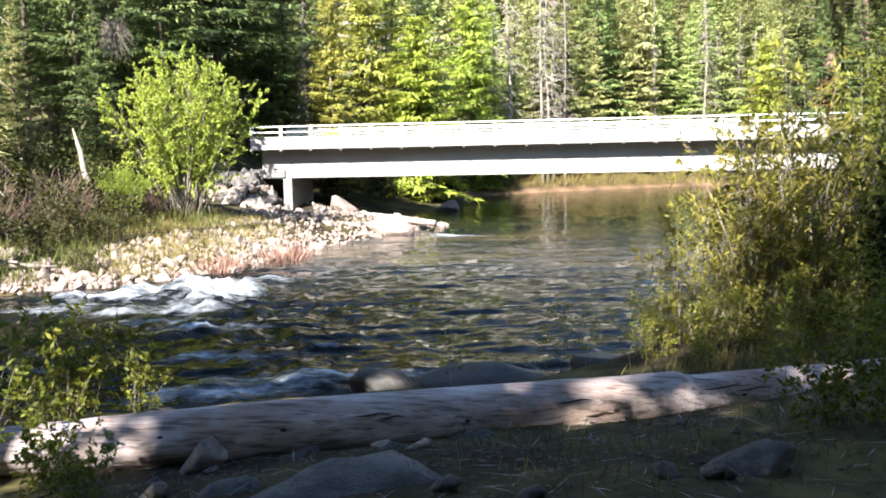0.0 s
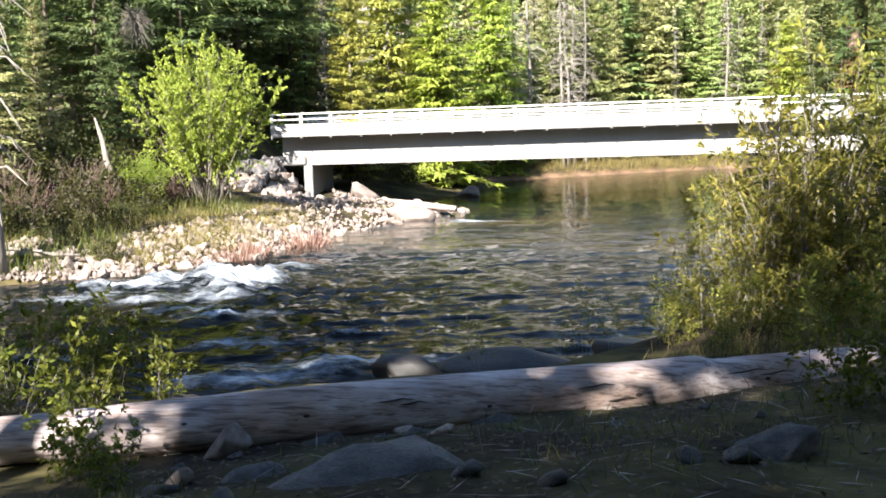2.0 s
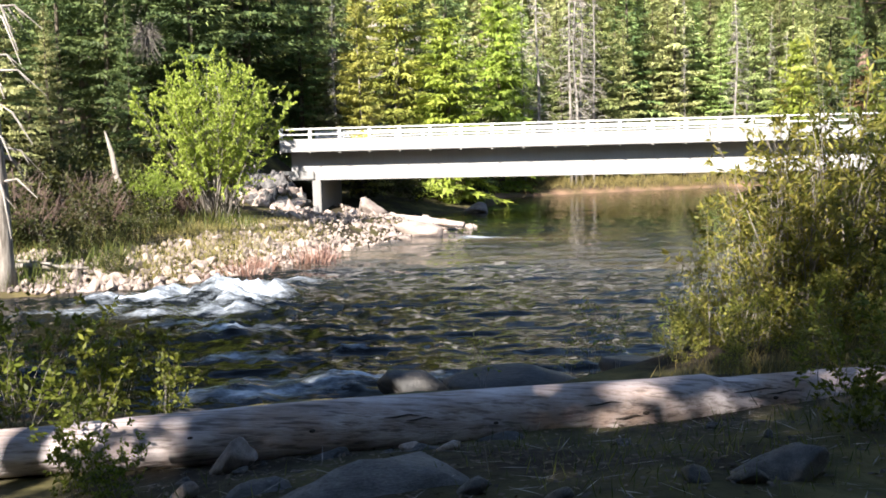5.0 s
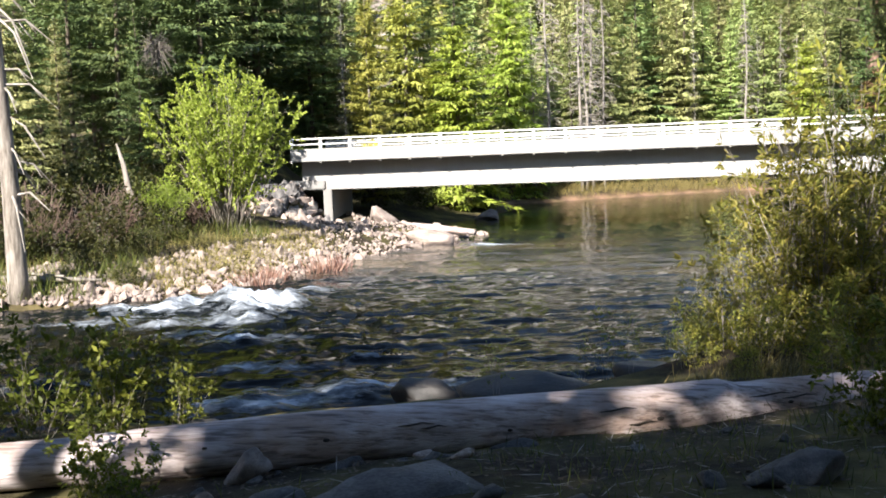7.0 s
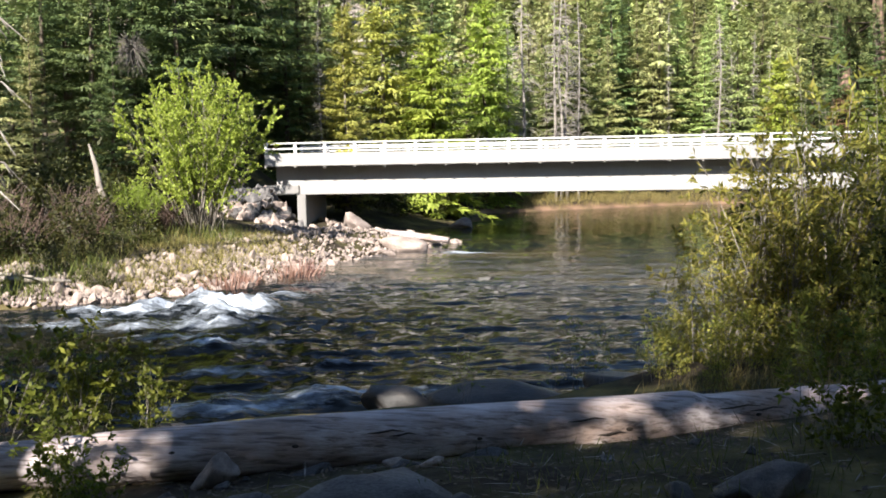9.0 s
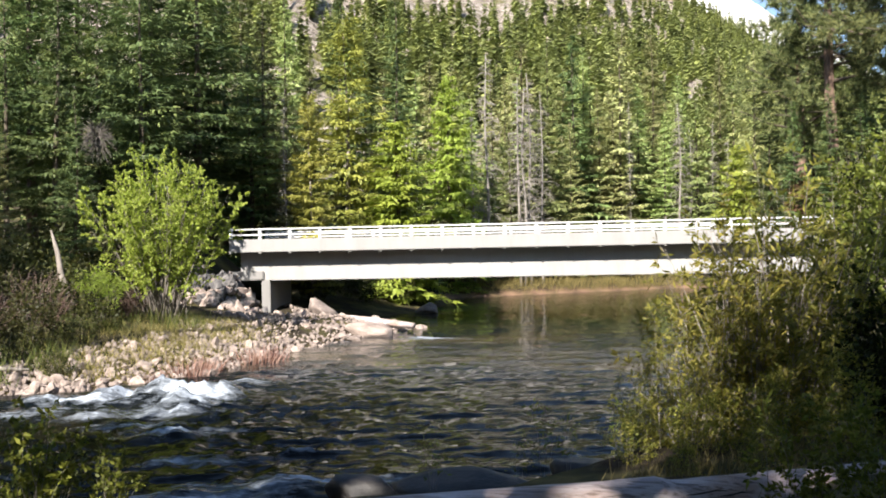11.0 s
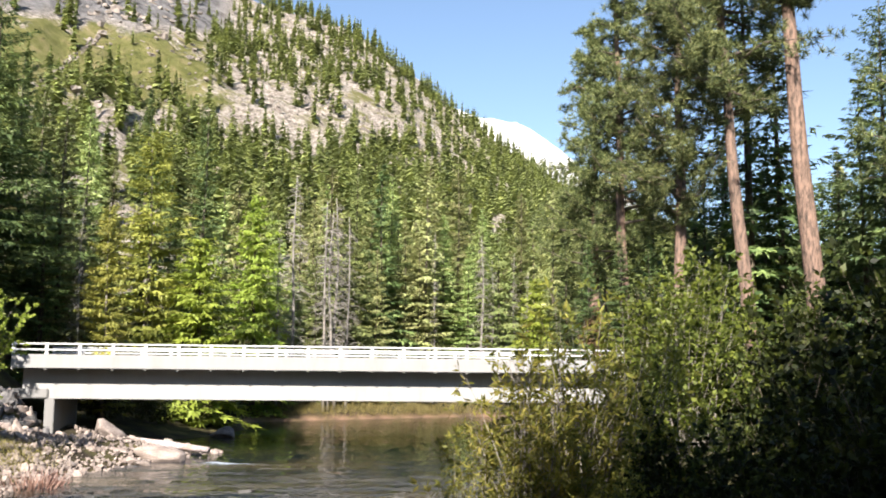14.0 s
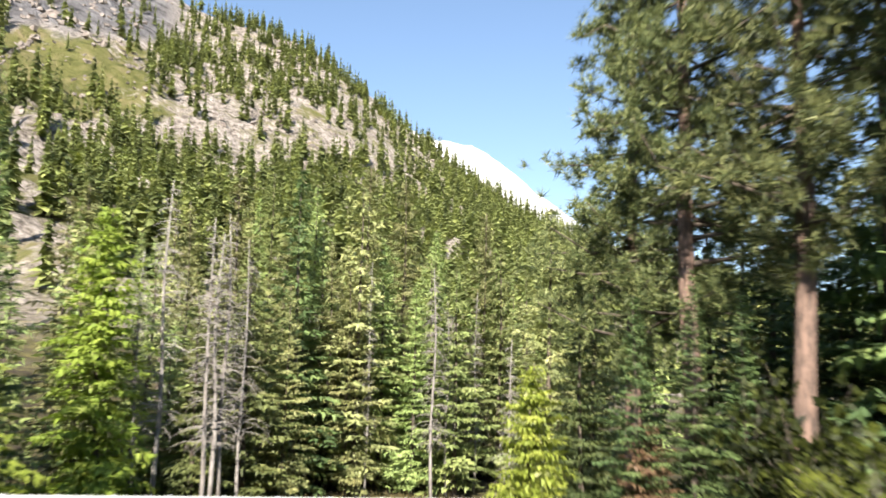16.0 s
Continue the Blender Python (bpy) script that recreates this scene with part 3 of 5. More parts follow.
# ---- trees ----
def conifer_mesh(seed, H=25.0, R=4.3, bare=0.05, step=0.62, per=5, shape=0.8, droop=0.3, skip=0.14, leaf=0.44, fine=3, hang=0.5):
    """Crown of drooping boughs of uneven length: each a flat feather of side sprigs, with twigs that hang below it.
    Returns the vertices, the faces and the tone of each bough."""
    rng = np.random.default_rng(seed)
    P, D, L, N, T = [], [], [], [], []
    z, turn = H * bare, rng.uniform(0, 6)
    up = np.array([0, 0, 1.0])
    lump = rng.uniform(0, 6.28, 4)
    while z < H * 0.985:
        t = (z - H * bare) / (H * (1 - bare))
        reach = R * ((1 - t) ** shape) * (0.6 + 0.4 * min(1, t * 6 + 0.4)) + 0.12
        turn += 2.4
        for k in range(per):
            if rng.random() < skip:
                continue
            a = turn + 2 * math.pi * (k + rng.uniform(-0.4, 0.4)) / per
            swell = 1 + 0.16 * math.sin(2 * a + lump[0] + z * 0.5) + 0.12 * math.sin(3 * a + lump[1] - z * 0.9)
            r = reach * rng.uniform(0.55, 1.12) * swell
            out, side = np.array([math.cos(a), math.sin(a), 0]), np.array([-math.sin(a), math.cos(a), 0])
            rise = rng.uniform(-0.05, 0.3) + 0.5 * t - droop * 0.5
            zz = z + rng.uniform(-0.5, 0.5) * step
            n = max(3, int(r / leaf * 2.6))
            f = np.repeat(np.linspace(0.14, 1.0, n), 2 * fine)
            sign = np.tile(np.repeat([-1.0, 1.0], fine), n)
            m = len(f)
            f = np.clip(f + rng.normal(0, 0.03, m), 0.05, 1.05)
            # place along the bough and out to its side, within the feather's outline
            half = r * 0.42 * np.sin(np.pi * np.clip(0.12 + 0.8 * f, 0, 0.97)) * rng.uniform(0.0, 0.75, m)
            drop = f * r * rise - droop * 0.55 * (f * r) ** 2 / max(R, 1) - 0.22 * half
            pts = out * (f * r)[:, None] + side * (sign * half)[:, None] + up * (zz + drop)[:, None] + rng.normal(0, 0.05, (m, 3))
            dirs = out * rng.uniform(0.4, 1.0, (m, 1)) + side * (sign * rng.uniform(0.1, 1.0, m))[:, None] + up * rng.uniform(-0.5, 0.12, (m, 1))
            low = rng.random(m) < 0.25 * hang
            dirs[low] = dirs[low] * 0.45 - up * rng.uniform(0.5, 1.1, (low.sum(), 1))
            P.append(pts)
            D.append(dirs)
            L.append(leaf * rng.uniform(0.55, 1.3, m) * (0.55 + 0.45 * (1 - t)))
            N.append(up + out * rng.uniform(-0.1, 0.7) + rng.normal(0, 0.35, (m, 3)))
            T.append(np.full(m, np.clip(rng.normal(0.5, 0.26), 0, 1)))
        z += step * rng.uniform(0.7, 1.3) * (1 - 0.5 * t)
    P, D, L, N, T = (np.concatenate(q) for q in (P, D, L, N, T))
    v, f = needles(P, D, L, L * rng.uniform(0.32, 0.55, len(L)), N)
    return v, f, np.repeat(T, 3)


def conifer(kind, seed, needle, wood=None, H=25.0, **k):
    wood = wood or BARK
    tree = new(kind)
    rng = random.Random(seed)
    lean = [rng.uniform(-0.2, 0.2) for _ in range(2)]
    pts = [(lean[0] * math.sin(i * 0.9), lean[1] * math.sin(i * 0.7), H * i / 8 - (0.6 if i == 0 else 0)) for i in range(9)]
    r0 = H * 0.0115
    v, f = tube(pts, [r0 * (1.25 if i == 0 else 1) * (1 - i / 8.3) + 0.015 for i in range(9)], 8)
    part("trunk", mesh_of("trunk", v, f, wood, True), None, tree)
    v, f, tone = conifer_mesh(seed, H, **k)
    part("crown", toned(mesh_of("crown", v, f, needle), tone), None, tree)
    tree["high"] = H
    return tree


def dead_tree_mesh(seed, H, R, wood_r):
    rng = random.Random(seed)
    pieces = [([(0.1 * math.sin(i), 0.08 * math.cos(i * 1.3), H * i / 7 - (0.5 if i == 0 else 0)) for i in range(8)], [wood_r * (1 - i / 7.6) + 0.012 for i in range(8)], 7)]
    twigs = []
    for i in range(int(H * 6)):
        z = H * rng.uniform(0.25, 0.98)
        a, r = rng.uniform(0, 6.28), R * (1.1 - z / H) * rng.uniform(0.4, 1.1) + 0.25
        tip = Vector((math.cos(a) * r, math.sin(a) * r, z - r * rng.uniform(-0.1, 0.55)))
        base = Vector((0, 0, z))
        mid = (base + tip) / 2 + Vector((0, 0, 0.12 * r))
        twigs.append(([base, mid, tip], [0.032, 0.022, 0.006], 4))
        for j in range(3):
            q = base.lerp(tip, rng.uniform(0.35, 0.95))
            twigs.append(([q, q + Vector((rng.uniform(-0.4, 0.4), rng.uniform(-0.4, 0.4), rng.uniform(-0.5, 0.05))) * min(1, r)], [0.014, 0.004], 3))
    return tubes(pieces), tubes(twigs)


def dead_conifer(seed, H=20.0, R=2.0, wood_r=0.2):
    tree = new("dead_conifer")
    (v, f), (tv, tf) = dead_tree_mesh(seed, H, R, wood_r)
    part("trunk", mesh_of("trunk", v, f, SNAG, True), None, tree)
    tagged(part("branch_frame", mesh_of("branch_frame", tv, tf, SNAG), None, tree), kind="stuff")
    tree["high"] = H
    return tree


def pine(seed, H=34.0, trunk_r=0.5, first=0.4, R=4.0, lean=(0, 0), limbs=100, tufts=11):
    """Ponderosa pine: bare plated trunk, crown of round needle tufts on crooked limbs."""
    rng = np.random.default_rng(seed)
    tree = new("pine_tree")
    n = 12
    pts = [Vector((lean[0] * (i / n) + 0.08 * math.sin(i * 1.1), lean[1] * (i / n), H * i / n - (0.8 if i == 0 else 0))) for i in range(n + 1)]
    v, f = tube(pts, [trunk_r * (1.18 if i == 0 else 1.0) * (1 - 0.86 * (i / n) ** 1.2) for i in range(n + 1)], 14)
    part("trunk", mesh_of("trunk", v, f, PINEBARK, True), None, tree, "cinnamon plated pine trunk")
    wood, P, D, L = [], [], [], []
    for i in range(limbs):
        t = first + (1 - first) * (i + rng.random()) / limbs
        base = pts[0].lerp(pts[-1], t)
        a = rng.uniform(0, 6.283)
        reach = R * (1 - ((t - first) / (1 - first)) ** 1.6 * 0.8) * rng.uniform(0.45, 1.1) * (0.55 if t < first + 0.05 else 1)
        out = Vector((math.cos(a), math.sin(a), 0))
        p1 = base + out * reach * 0.5 + Vector((0, 0, rng.uniform(-0.12, 0.2) * reach))
        p2 = base + out * reach + Vector((0, 0, rng.uniform(-0.2, 0.45) * reach))
        wood.append(([base, p1, p2], [0.035 + 0.02 * reach, 0.05, 0.02], 5))
        for k in range(int(1.2 * tufts * (0.5 + 1.2 * reach / R))):
            s = rng.uniform(0.3, 1.05)
            c = (base.lerp(p1, s * 2) if s < 0.5 else p1.lerp(p2, s * 2 - 1)) + Vector(rng.normal(0, 0.3, 3) * (0.4 + 0.18 * reach))
            m = 34
            dirs = unit(rng.normal(size=(m, 3)) + np.array([0, 0, 0.45]) + 0.5 * np.array(out))
            P.append(np.tile(np.array(c), (m, 1)) + dirs * 0.05)
            D.append(dirs)
            L.append(rng.uniform(0.26, 0.52, m))
    v, f = tubes(wood)
    part("limb_frame", mesh_of("limb_frame", v, f, BARK, True), None, tree)
    P, D, L = (np.concatenate(q) for q in (P, D, L))
    v, f = needles(P, D, L, L * 0.11, rng.normal(size=P.shape))
    part("crown", mesh_of("crown", v, f, PINE), None, tree)
    tree["high"] = H
    return tree


def broadleaf(kind, seed, H, R, leaf, mat, count, stems=7, wood=None, lobes=26, low=0.12, clump=10, upright=0.5, thick=0.011, flat=0.5):
    """Many-stemmed shrub or small tree: crooked stems that fork towards ragged lobes of single leaves."""
    rng = np.random.default_rng(seed)
    tree = new(kind)
    wood = wood or PALEBARK
    wood_list, heads = [], []
    for s in range(stems):
        a = 2 * math.pi * (s + rng.uniform(-0.35, 0.35)) / stems
        reach, hh = R * rng.uniform(0.15, 0.6), H * rng.uniform(0.62, 0.93)
        p0 = Vector((math.cos(a) * 0.14 * R * rng.random(), math.sin(a) * 0.14 * R * rng.random(), -0.25))
        p3 = Vector((math.cos(a) * reach, math.sin(a) * reach, hh))
        p1 = p0.lerp(p3, 0.35) + Vector(rng.normal(0, 0.06 * R, 3))
        p2 = p0.lerp(p3, 0.7) + Vector(rng.normal(0, 0.08 * R, 3))
        r0 = thick * H * rng.uniform(0.5, 1.0)
        wood_list.append(([p0, p1, p2, p3], [r0, r0 * 0.75, r0 * 0.45, r0 * 0.1], 6))
        heads.append((p0, p1, p2, p3, r0))
    lobe = []
    for k in range(lobes):
        t = low + (1 - low) * (k + rng.random()) / lobes
        a = rng.uniform(0, 6.283)
        prof = math.sin(math.pi * min(1, 0.22 + 0.73 * t)) ** 0.7
        c = Vector((math.cos(a) * R * prof * rng.uniform(0.35, 0.9), math.sin(a) * R * prof * rng.uniform(0.35, 0.9), H * t * 0.97))
        p0, p1, p2, p3, r0 = min(heads, key=lambda q: (q[2] - c).length)
        q = p1.lerp(p2, rng.random()) if t < 0.55 else p2.lerp(p3, rng.random() * 0.8)
        m = q.lerp(c, 0.5) + Vector(rng.normal(0, 0.06 * R, 3))
        wood_list.append(([q, m, c], [r0 * 0.4, r0 * 0.25, r0 * 0.06], 4))
        size = R * rng.uniform(0.2, 0.4)
        lobe.append((np.array(c), size))
        for w in range(4):
            e = c + Vector(rng.normal(0, 0.6 * size, 3)) + Vector((0, 0, 0.5 * size * upright))
            wood_list.append(([c.lerp(m, rng.random() * 0.6), e], [r0 * 0.14, r0 * 0.04], 3))
    P, D = [], []
    weight = np.array([s ** 2 for _, s in lobe])
    pick = rng.choice(len(lobe), max(1, count // clump), p=weight / weight.sum())
    for g in pick:
        c, size = lobe[g]
        c = c + unit(rng.normal(size=(1, 3)))[0] * size * rng.random() ** 0.45 * np.array([1, 1, 0.75])
        way = unit(rng.normal(size=(1, 3)) + np.array([[0, 0, upright]]) + 0.4 * np.array([[c[0], c[1], 0]]) / R)[0]
        f = np.linspace(0, 1, clump)[:, None]
        P.append(c + way * f * leaf * clump * 0.33 + rng.normal(0, leaf * 0.3, (clump, 3)))
        D.append(way * 0.6 + rng.normal(0, 0.7, (clump, 3)) + np.array([0, 0, -0.15]))
    P, D = np.concatenate(P), np.concatenate(D)
    keep = P[:, 2] > 0.05
    P, D = P[keep], D[keep]
    L = leaf * rng.uniform(0.6, 1.3, len(P))
    v, f = tubes(wood_list)
    part("branch_frame", mesh_of("branch_frame", v, f, wood, True), None, tree)
    v, f = blades(P, D, L, L * flat, rng)
    part("foliage", mesh_of("foliage", v, f, mat), None, tree)
    tree["high"] = H
    return tree


def wand_bush(kind, seed, H, R, leaf, mat, wands=40, twigs=7, leaves=9, wood=None, thick=0.012, flat=0.4, low=0.25, spread=1.0, dome=0.5):
    """Shrub of many slender stems that rise and arch outwards, with leafy side twigs."""
    rng = np.random.default_rng(seed)
    tree = new(kind)
    wood_list, P, D = [], [], []
    for k in range(wands):
        a = rng.uniform(0, 6.283)
        rad = R * rng.random() ** 0.6
        h = H * rng.uniform(1.12 - dome, 1.0) * (1 - dome * (rad / R) ** 2)
        out = np.array([math.cos(a), math.sin(a), 0])
        base = np.array([*(rng.normal(0, 0.12 * R, 2)), -0.2])
        bend = rng.normal(0, 0.06 * R, 3)

        def at(f):
            return base + out * rad * f ** (1.8 - 0.6 * spread) + np.array([0, 0, h + 0.2]) * f ** 0.92 + bend * math.sin(math.pi * f)
        r0 = thick * h * rng.uniform(0.5, 1.1)
        wood_list.append(([at(f) for f in (0, 0.25, 0.5, 0.75, 1.0)], [r0, r0 * 0.8, r0 * 0.55, r0 * 0.3, r0 * 0.06], 4))
        for j in range(twigs):
            f = low + (1 - low) * (j + rng.random()) / twigs
            p = at(f)
            d = unit((rng.normal(0, 0.75, 3) + out * 0.5 * spread + np.array([0, 0, 0.75]))[None])[0]
            ln = h * rng.uniform(0.1, 0.26) * (1.25 - 0.75 * f)
            wood_list.append(([p, p + d * ln], [r0 * 0.22, r0 * 0.05], 3))
            s = rng.uniform(0.2, 1.05, leaves)[:, None]
            P.append(p + d * ln * s + rng.normal(0, leaf * 0.12, (leaves, 3)))
            D.append(d * 0.7 + rng.normal(0, 0.6, (leaves, 3)) - np.array([0, 0, 0.1]))
    P, D = np.concatenate(P), np.concatenate(D)
    keep = P[:, 2] > 0.03
    P, D = P[keep], D[keep]
    L = leaf * rng.uniform(0.6, 1.3, len(P))
    part("branch_frame", mesh_of("branch_frame", *tubes(wood_list), wood or PALEBARK, True), None, tree)
    part("foliage", mesh_of("foliage", *blades(P, D, L, L * flat, rng), mat), None, tree)
    tree["high"] = H
    return tree


def place(proto, x, y, height=None, turn=None, label="", category="tree", group="", wide=1.0, z=None, lean=(0, 0), rnd=random.Random(5)):
    """Puts a tree, or a copy of it, on the ground."""
    s = 1.0 if height is None else height / proto["high"]
    turn = rnd.uniform(0, 360) if turn is None else turn
    m = pose(x, y, (ground_at(x, y) if z is None else z) - 0.1, lean[0], lean[1], turn) @ Matrix.Diagonal((s * wide, s * wide, s, 1))
    if not proto.get("placed"):
        proto["placed"] = 1
        proto.matrix_basis = m
        ob = proto
    else:
        ob = copy_thing(proto, Matrix())
        ob.matrix_basis = m
    return tagged(ob, label, category, group)


FIRS = [conifer("fir_tree", 11, FIR, H=26, R=4.6), conifer("fir_tree", 12, FIR, H=24, R=3.9, shape=0.95, droop=0.45), conifer("fir_tree", 13, FIR_OLIVE, H=25, R=4.3, skip=0.2, shape=0.65),
        conifer("fir_tree", 14, FIR_OLIVE, H=26, R=3.8, bare=0.15, skip=0.22, shape=0.7), conifer("fir_tree", 15, FIR_DARK, H=27, R=4.5, shape=0.85), conifer("fir_tree", 16, FIR_DARK, H=26, R=5.0, bare=0.28, skip=0.2, droop=0.2, shape=0.65)]
# plainer ones for the deep forest
far_shape = dict(step=0.95, per=5, leaf=0.8, fine=2)
DEEP = [conifer("fir_tree", 61, FIR, H=26, R=4.4, **far_shape), conifer("fir_tree", 62, FIR, H=24, R=3.8, shape=0.95, droop=0.45, **far_shape), conifer("fir_tree", 63, FIR_OLIVE, H=25, R=4.2, shape=0.65, **far_shape),
        conifer("fir_tree", 64, FIR_OLIVE, H=26, R=3.8, bare=0.15, shape=0.7, **far_shape), conifer("fir_tree", 65, FIR_DARK, H=27, R=4.5, shape=0.85, **far_shape)]
mid_shape = dict(step=0.7, per=5, leaf=0.55, fine=3)
MIDS = [conifer("fir_tree", 71, FIR, H=20, R=4.2, **mid_shape), conifer("fir_tree", 72, FIR_OLIVE, H=20, R=4.0, droop=0.4, shape=0.65, **mid_shape), conifer("fir_tree", 73, FIR, H=20, R=3.8, shape=0.6, **mid_shape)]
wide_shape = dict(step=1.1, per=5, leaf=1.0, fine=2)
CANOPY = conifer("fir_tree", 66, FIR_DARK, H=27, R=6.5, bare=0.2, droop=0.15, shape=0.6, skip=0.35, **wide_shape)
HIGH = conifer("fir_tree", 69, FIR_DARK, H=24, R=5.0, bare=0.54, droop=0.15, shape=0.5, **wide_shape)
BACK = [conifer("fir_tree", 67, FIR, H=26, R=4.4, **wide_shape), conifer("fir_tree", 68, FIR_DARK, H=25, R=4.2, shape=0.65, **wide_shape)]
CEDARS = [conifer("cedar_tree", 21, CEDAR, H=14, R=2.9, step=0.4, leaf=0.5, droop=0.45, shape=0.6, bare=0.02, skip=0.1, hang=1.4), conifer("cedar_tree", 22, CEDAR, H=17, R=2.8, step=0.42, leaf=0.5, droop=0.45, shape=0.6, bare=0.02, skip=0.1, hang=1.4)]
BROWN = conifer("fir_tree", 24, BROWNED, H=9, R=2.6, bare=0.05, step=0.45, skip=0.25, shape=0.5)
YELLOW = [conifer("fir_tree", 23, YELLOWED, PALEBARK, H=22, R=4.2, bare=0.06, skip=0.24, step=0.6, droop=0.25, shape=0.5, leaf=0.6)]
DEAD = [dead_conifer(31, 18, 1.8, 0.13), dead_conifer(32, 16, 2.4, 0.12), dead_conifer(33, 20, 1.5, 0.14)]


def tree_at(proto, r, az, top_el, label, group="", wide=1.0, lean=(0, 0)):
    """A tree at about distance r and bearing az, always on dry land, as tall as the elevation of its top says."""
    land = r
    while shore(*(np.array([q]) for q in polar(land, az)))[0] < 2.5:
        land += 1.5
    if land > r:
        r = land + 0.8 * max(0, r - 66)
    x, y = polar(r, az)
    z = ground_at(x, y)
    return place(proto, x, y, EYE + r * math.tan(radians(top_el)) - z, label=label, group=group, wide=wide, lean=lean)


# single trees behind the bridge: distance, bearing, elevation of the top
tree_at(YELLOW[0], 74, -4.0, 13.6, "yellow-green fir with a bare pale trunk behind the bridge")
tree_at(YELLOW[0], 64, -6.1, 9.4, "thin yellowed fir with a bare pale trunk", wide=0.8)
tree_at(CEDARS[0], 60, -1.2, 7.9, "bright lime-green young cedar behind the bridge", wide=1.5)
tree_at(CEDARS[1], 60, 1.8, 10.3, "narrow bright green cedar behind the bridge", wide=1.2)
tree_at(FIRS[4], 76, -1.2, 14.9, "tall dark blue-green fir", wide=0.9)
tree_at(FIRS[4], 82, -4.3, 15.6, "tall dark blue-green fir", wide=0.9)
tree_at(CEDARS[1], 60, 17.6, 5.9, "bright green young conifer by the bridge end", wide=1.3)
tree_at(BROWN, 59, 20.9, 4.3, "dead brown young fir by the bridge end")
for az, el, r, w in ((3.1, 8.6, 60, 1.0), (6.3, 10.2, 60, 1.3), (5.7, 10.0, 60, 1.2), (6.0, 9.4, 62, 1.4), (7.0, 9.2, 60, 0.9), (3.9, 11.4, 68, 1.2), (14.6, 8.2, 62, 1.1), (15.2, 6.8, 70, 1.0), (16.4, 7.2, 70, 0.8), (-7.5, 9.5, 70, 0.9), (11.9, 8.4, 69, 0.8), (17.2, 6.2, 69, 1.0)):
    tree_at(DEAD[int(az * 7) % 3], r, az, el, "dead grey conifer with bare branches", "dead grey conifers", wide=w)
for az, el, r, k, w in ((5.2, 7.6, 69, 1, 1.1), (9.4, 11.6, 80, 0, 0.9), (8.3, 10.4, 84, 1, 1.0), (11.0, 8.0, 71, 2, 1.1), (12.4, 9.4, 74, 1, 0.9), (13.2, 12.0, 84, 3, 1.0), (14.6, 9.8, 78, 0, 0.9), (10.2, 9.2, 76, 3, 0.9),
                        (16.8, 10.6, 82, 2, 0.9), (18.6, 10.8, 72, 3, 1.1), (20.2, 11.2, 74, 2, 1.0), (19.4, 9.0, 66, 4, 1.0), (2.6, 9.4, 78, 0, 0.8), (4.2, 10.6, 86, 3, 0.8), (0.4, 9.6, 88, 2, 0.9), (-2.6, 9.0, 88, 0, 0.9),
                        (-7.4, 14.6, 80, 0, 0.9), (-6.0, 12.4, 76, 1, 0.9), (-8.6, 13.6, 72, 2, 1.0), (-9.8, 15.4, 80, 0, 0.9), (21.6, 9.6, 70, 4, 1.0), (20.6, 8.0, 59, 4, 1.1), (22.4, 8.8, 60, 4, 1.1), (24.0, 8.2, 61, 4, 1.1), (8.6, 7.4, 70, 2, 1.0), (13.8, 7.6, 70, 1, 1.0), (7.4, 12.0, 92, 0, 1.0), (11.6, 12.4, 92, 2, 1.0)):
    tree_at(FIRS[k], r, az, el, ("dark green fir in the forest edge", "green fir in the forest edge", "olive-green fir in the forest edge", "olive fir with a partly bare trunk", "dark fir in the forest edge", "dark spreading fir")[k], "forest edge firs", w)
# younger trees between them
rnd = random.Random(35)
for i in range(34):
    az = -9 + 30 * (i + rnd.random()) / 34
    if -7.2 < az < 2.8:
        continue
    tree_at(MIDS[i % 3], rnd.uniform(70, 86), az, rnd.uniform(5.5, 9.5), ("green young fir in the forest edge", "olive young fir in the forest edge", "narrow young fir in the forest edge")[i % 3], "young forest firs", 1.1)
for az, el, r, k in ((-25.2, 12.0, 40, 2), (-22.6, 8.5, 43, 3), (-27.5, 13.0, 44, 3)):
    tree_at(FIRS[k], r, az, el, "sunlit olive fir on the far bank", "far bank firs")
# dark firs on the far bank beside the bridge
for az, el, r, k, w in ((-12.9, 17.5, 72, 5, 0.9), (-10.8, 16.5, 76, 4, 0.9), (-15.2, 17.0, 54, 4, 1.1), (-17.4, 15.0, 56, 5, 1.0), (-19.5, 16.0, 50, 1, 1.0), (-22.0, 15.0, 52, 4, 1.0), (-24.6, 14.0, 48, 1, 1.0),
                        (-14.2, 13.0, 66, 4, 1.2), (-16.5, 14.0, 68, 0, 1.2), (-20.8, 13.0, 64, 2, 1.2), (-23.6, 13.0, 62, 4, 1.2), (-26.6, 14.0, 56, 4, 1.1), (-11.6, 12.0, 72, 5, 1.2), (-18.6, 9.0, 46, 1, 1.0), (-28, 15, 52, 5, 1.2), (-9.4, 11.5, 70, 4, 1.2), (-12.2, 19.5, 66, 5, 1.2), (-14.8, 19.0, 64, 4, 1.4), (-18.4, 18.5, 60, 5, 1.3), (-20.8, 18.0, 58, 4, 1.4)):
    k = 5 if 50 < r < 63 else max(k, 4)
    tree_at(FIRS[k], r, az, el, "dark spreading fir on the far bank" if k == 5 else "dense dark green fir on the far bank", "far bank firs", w)

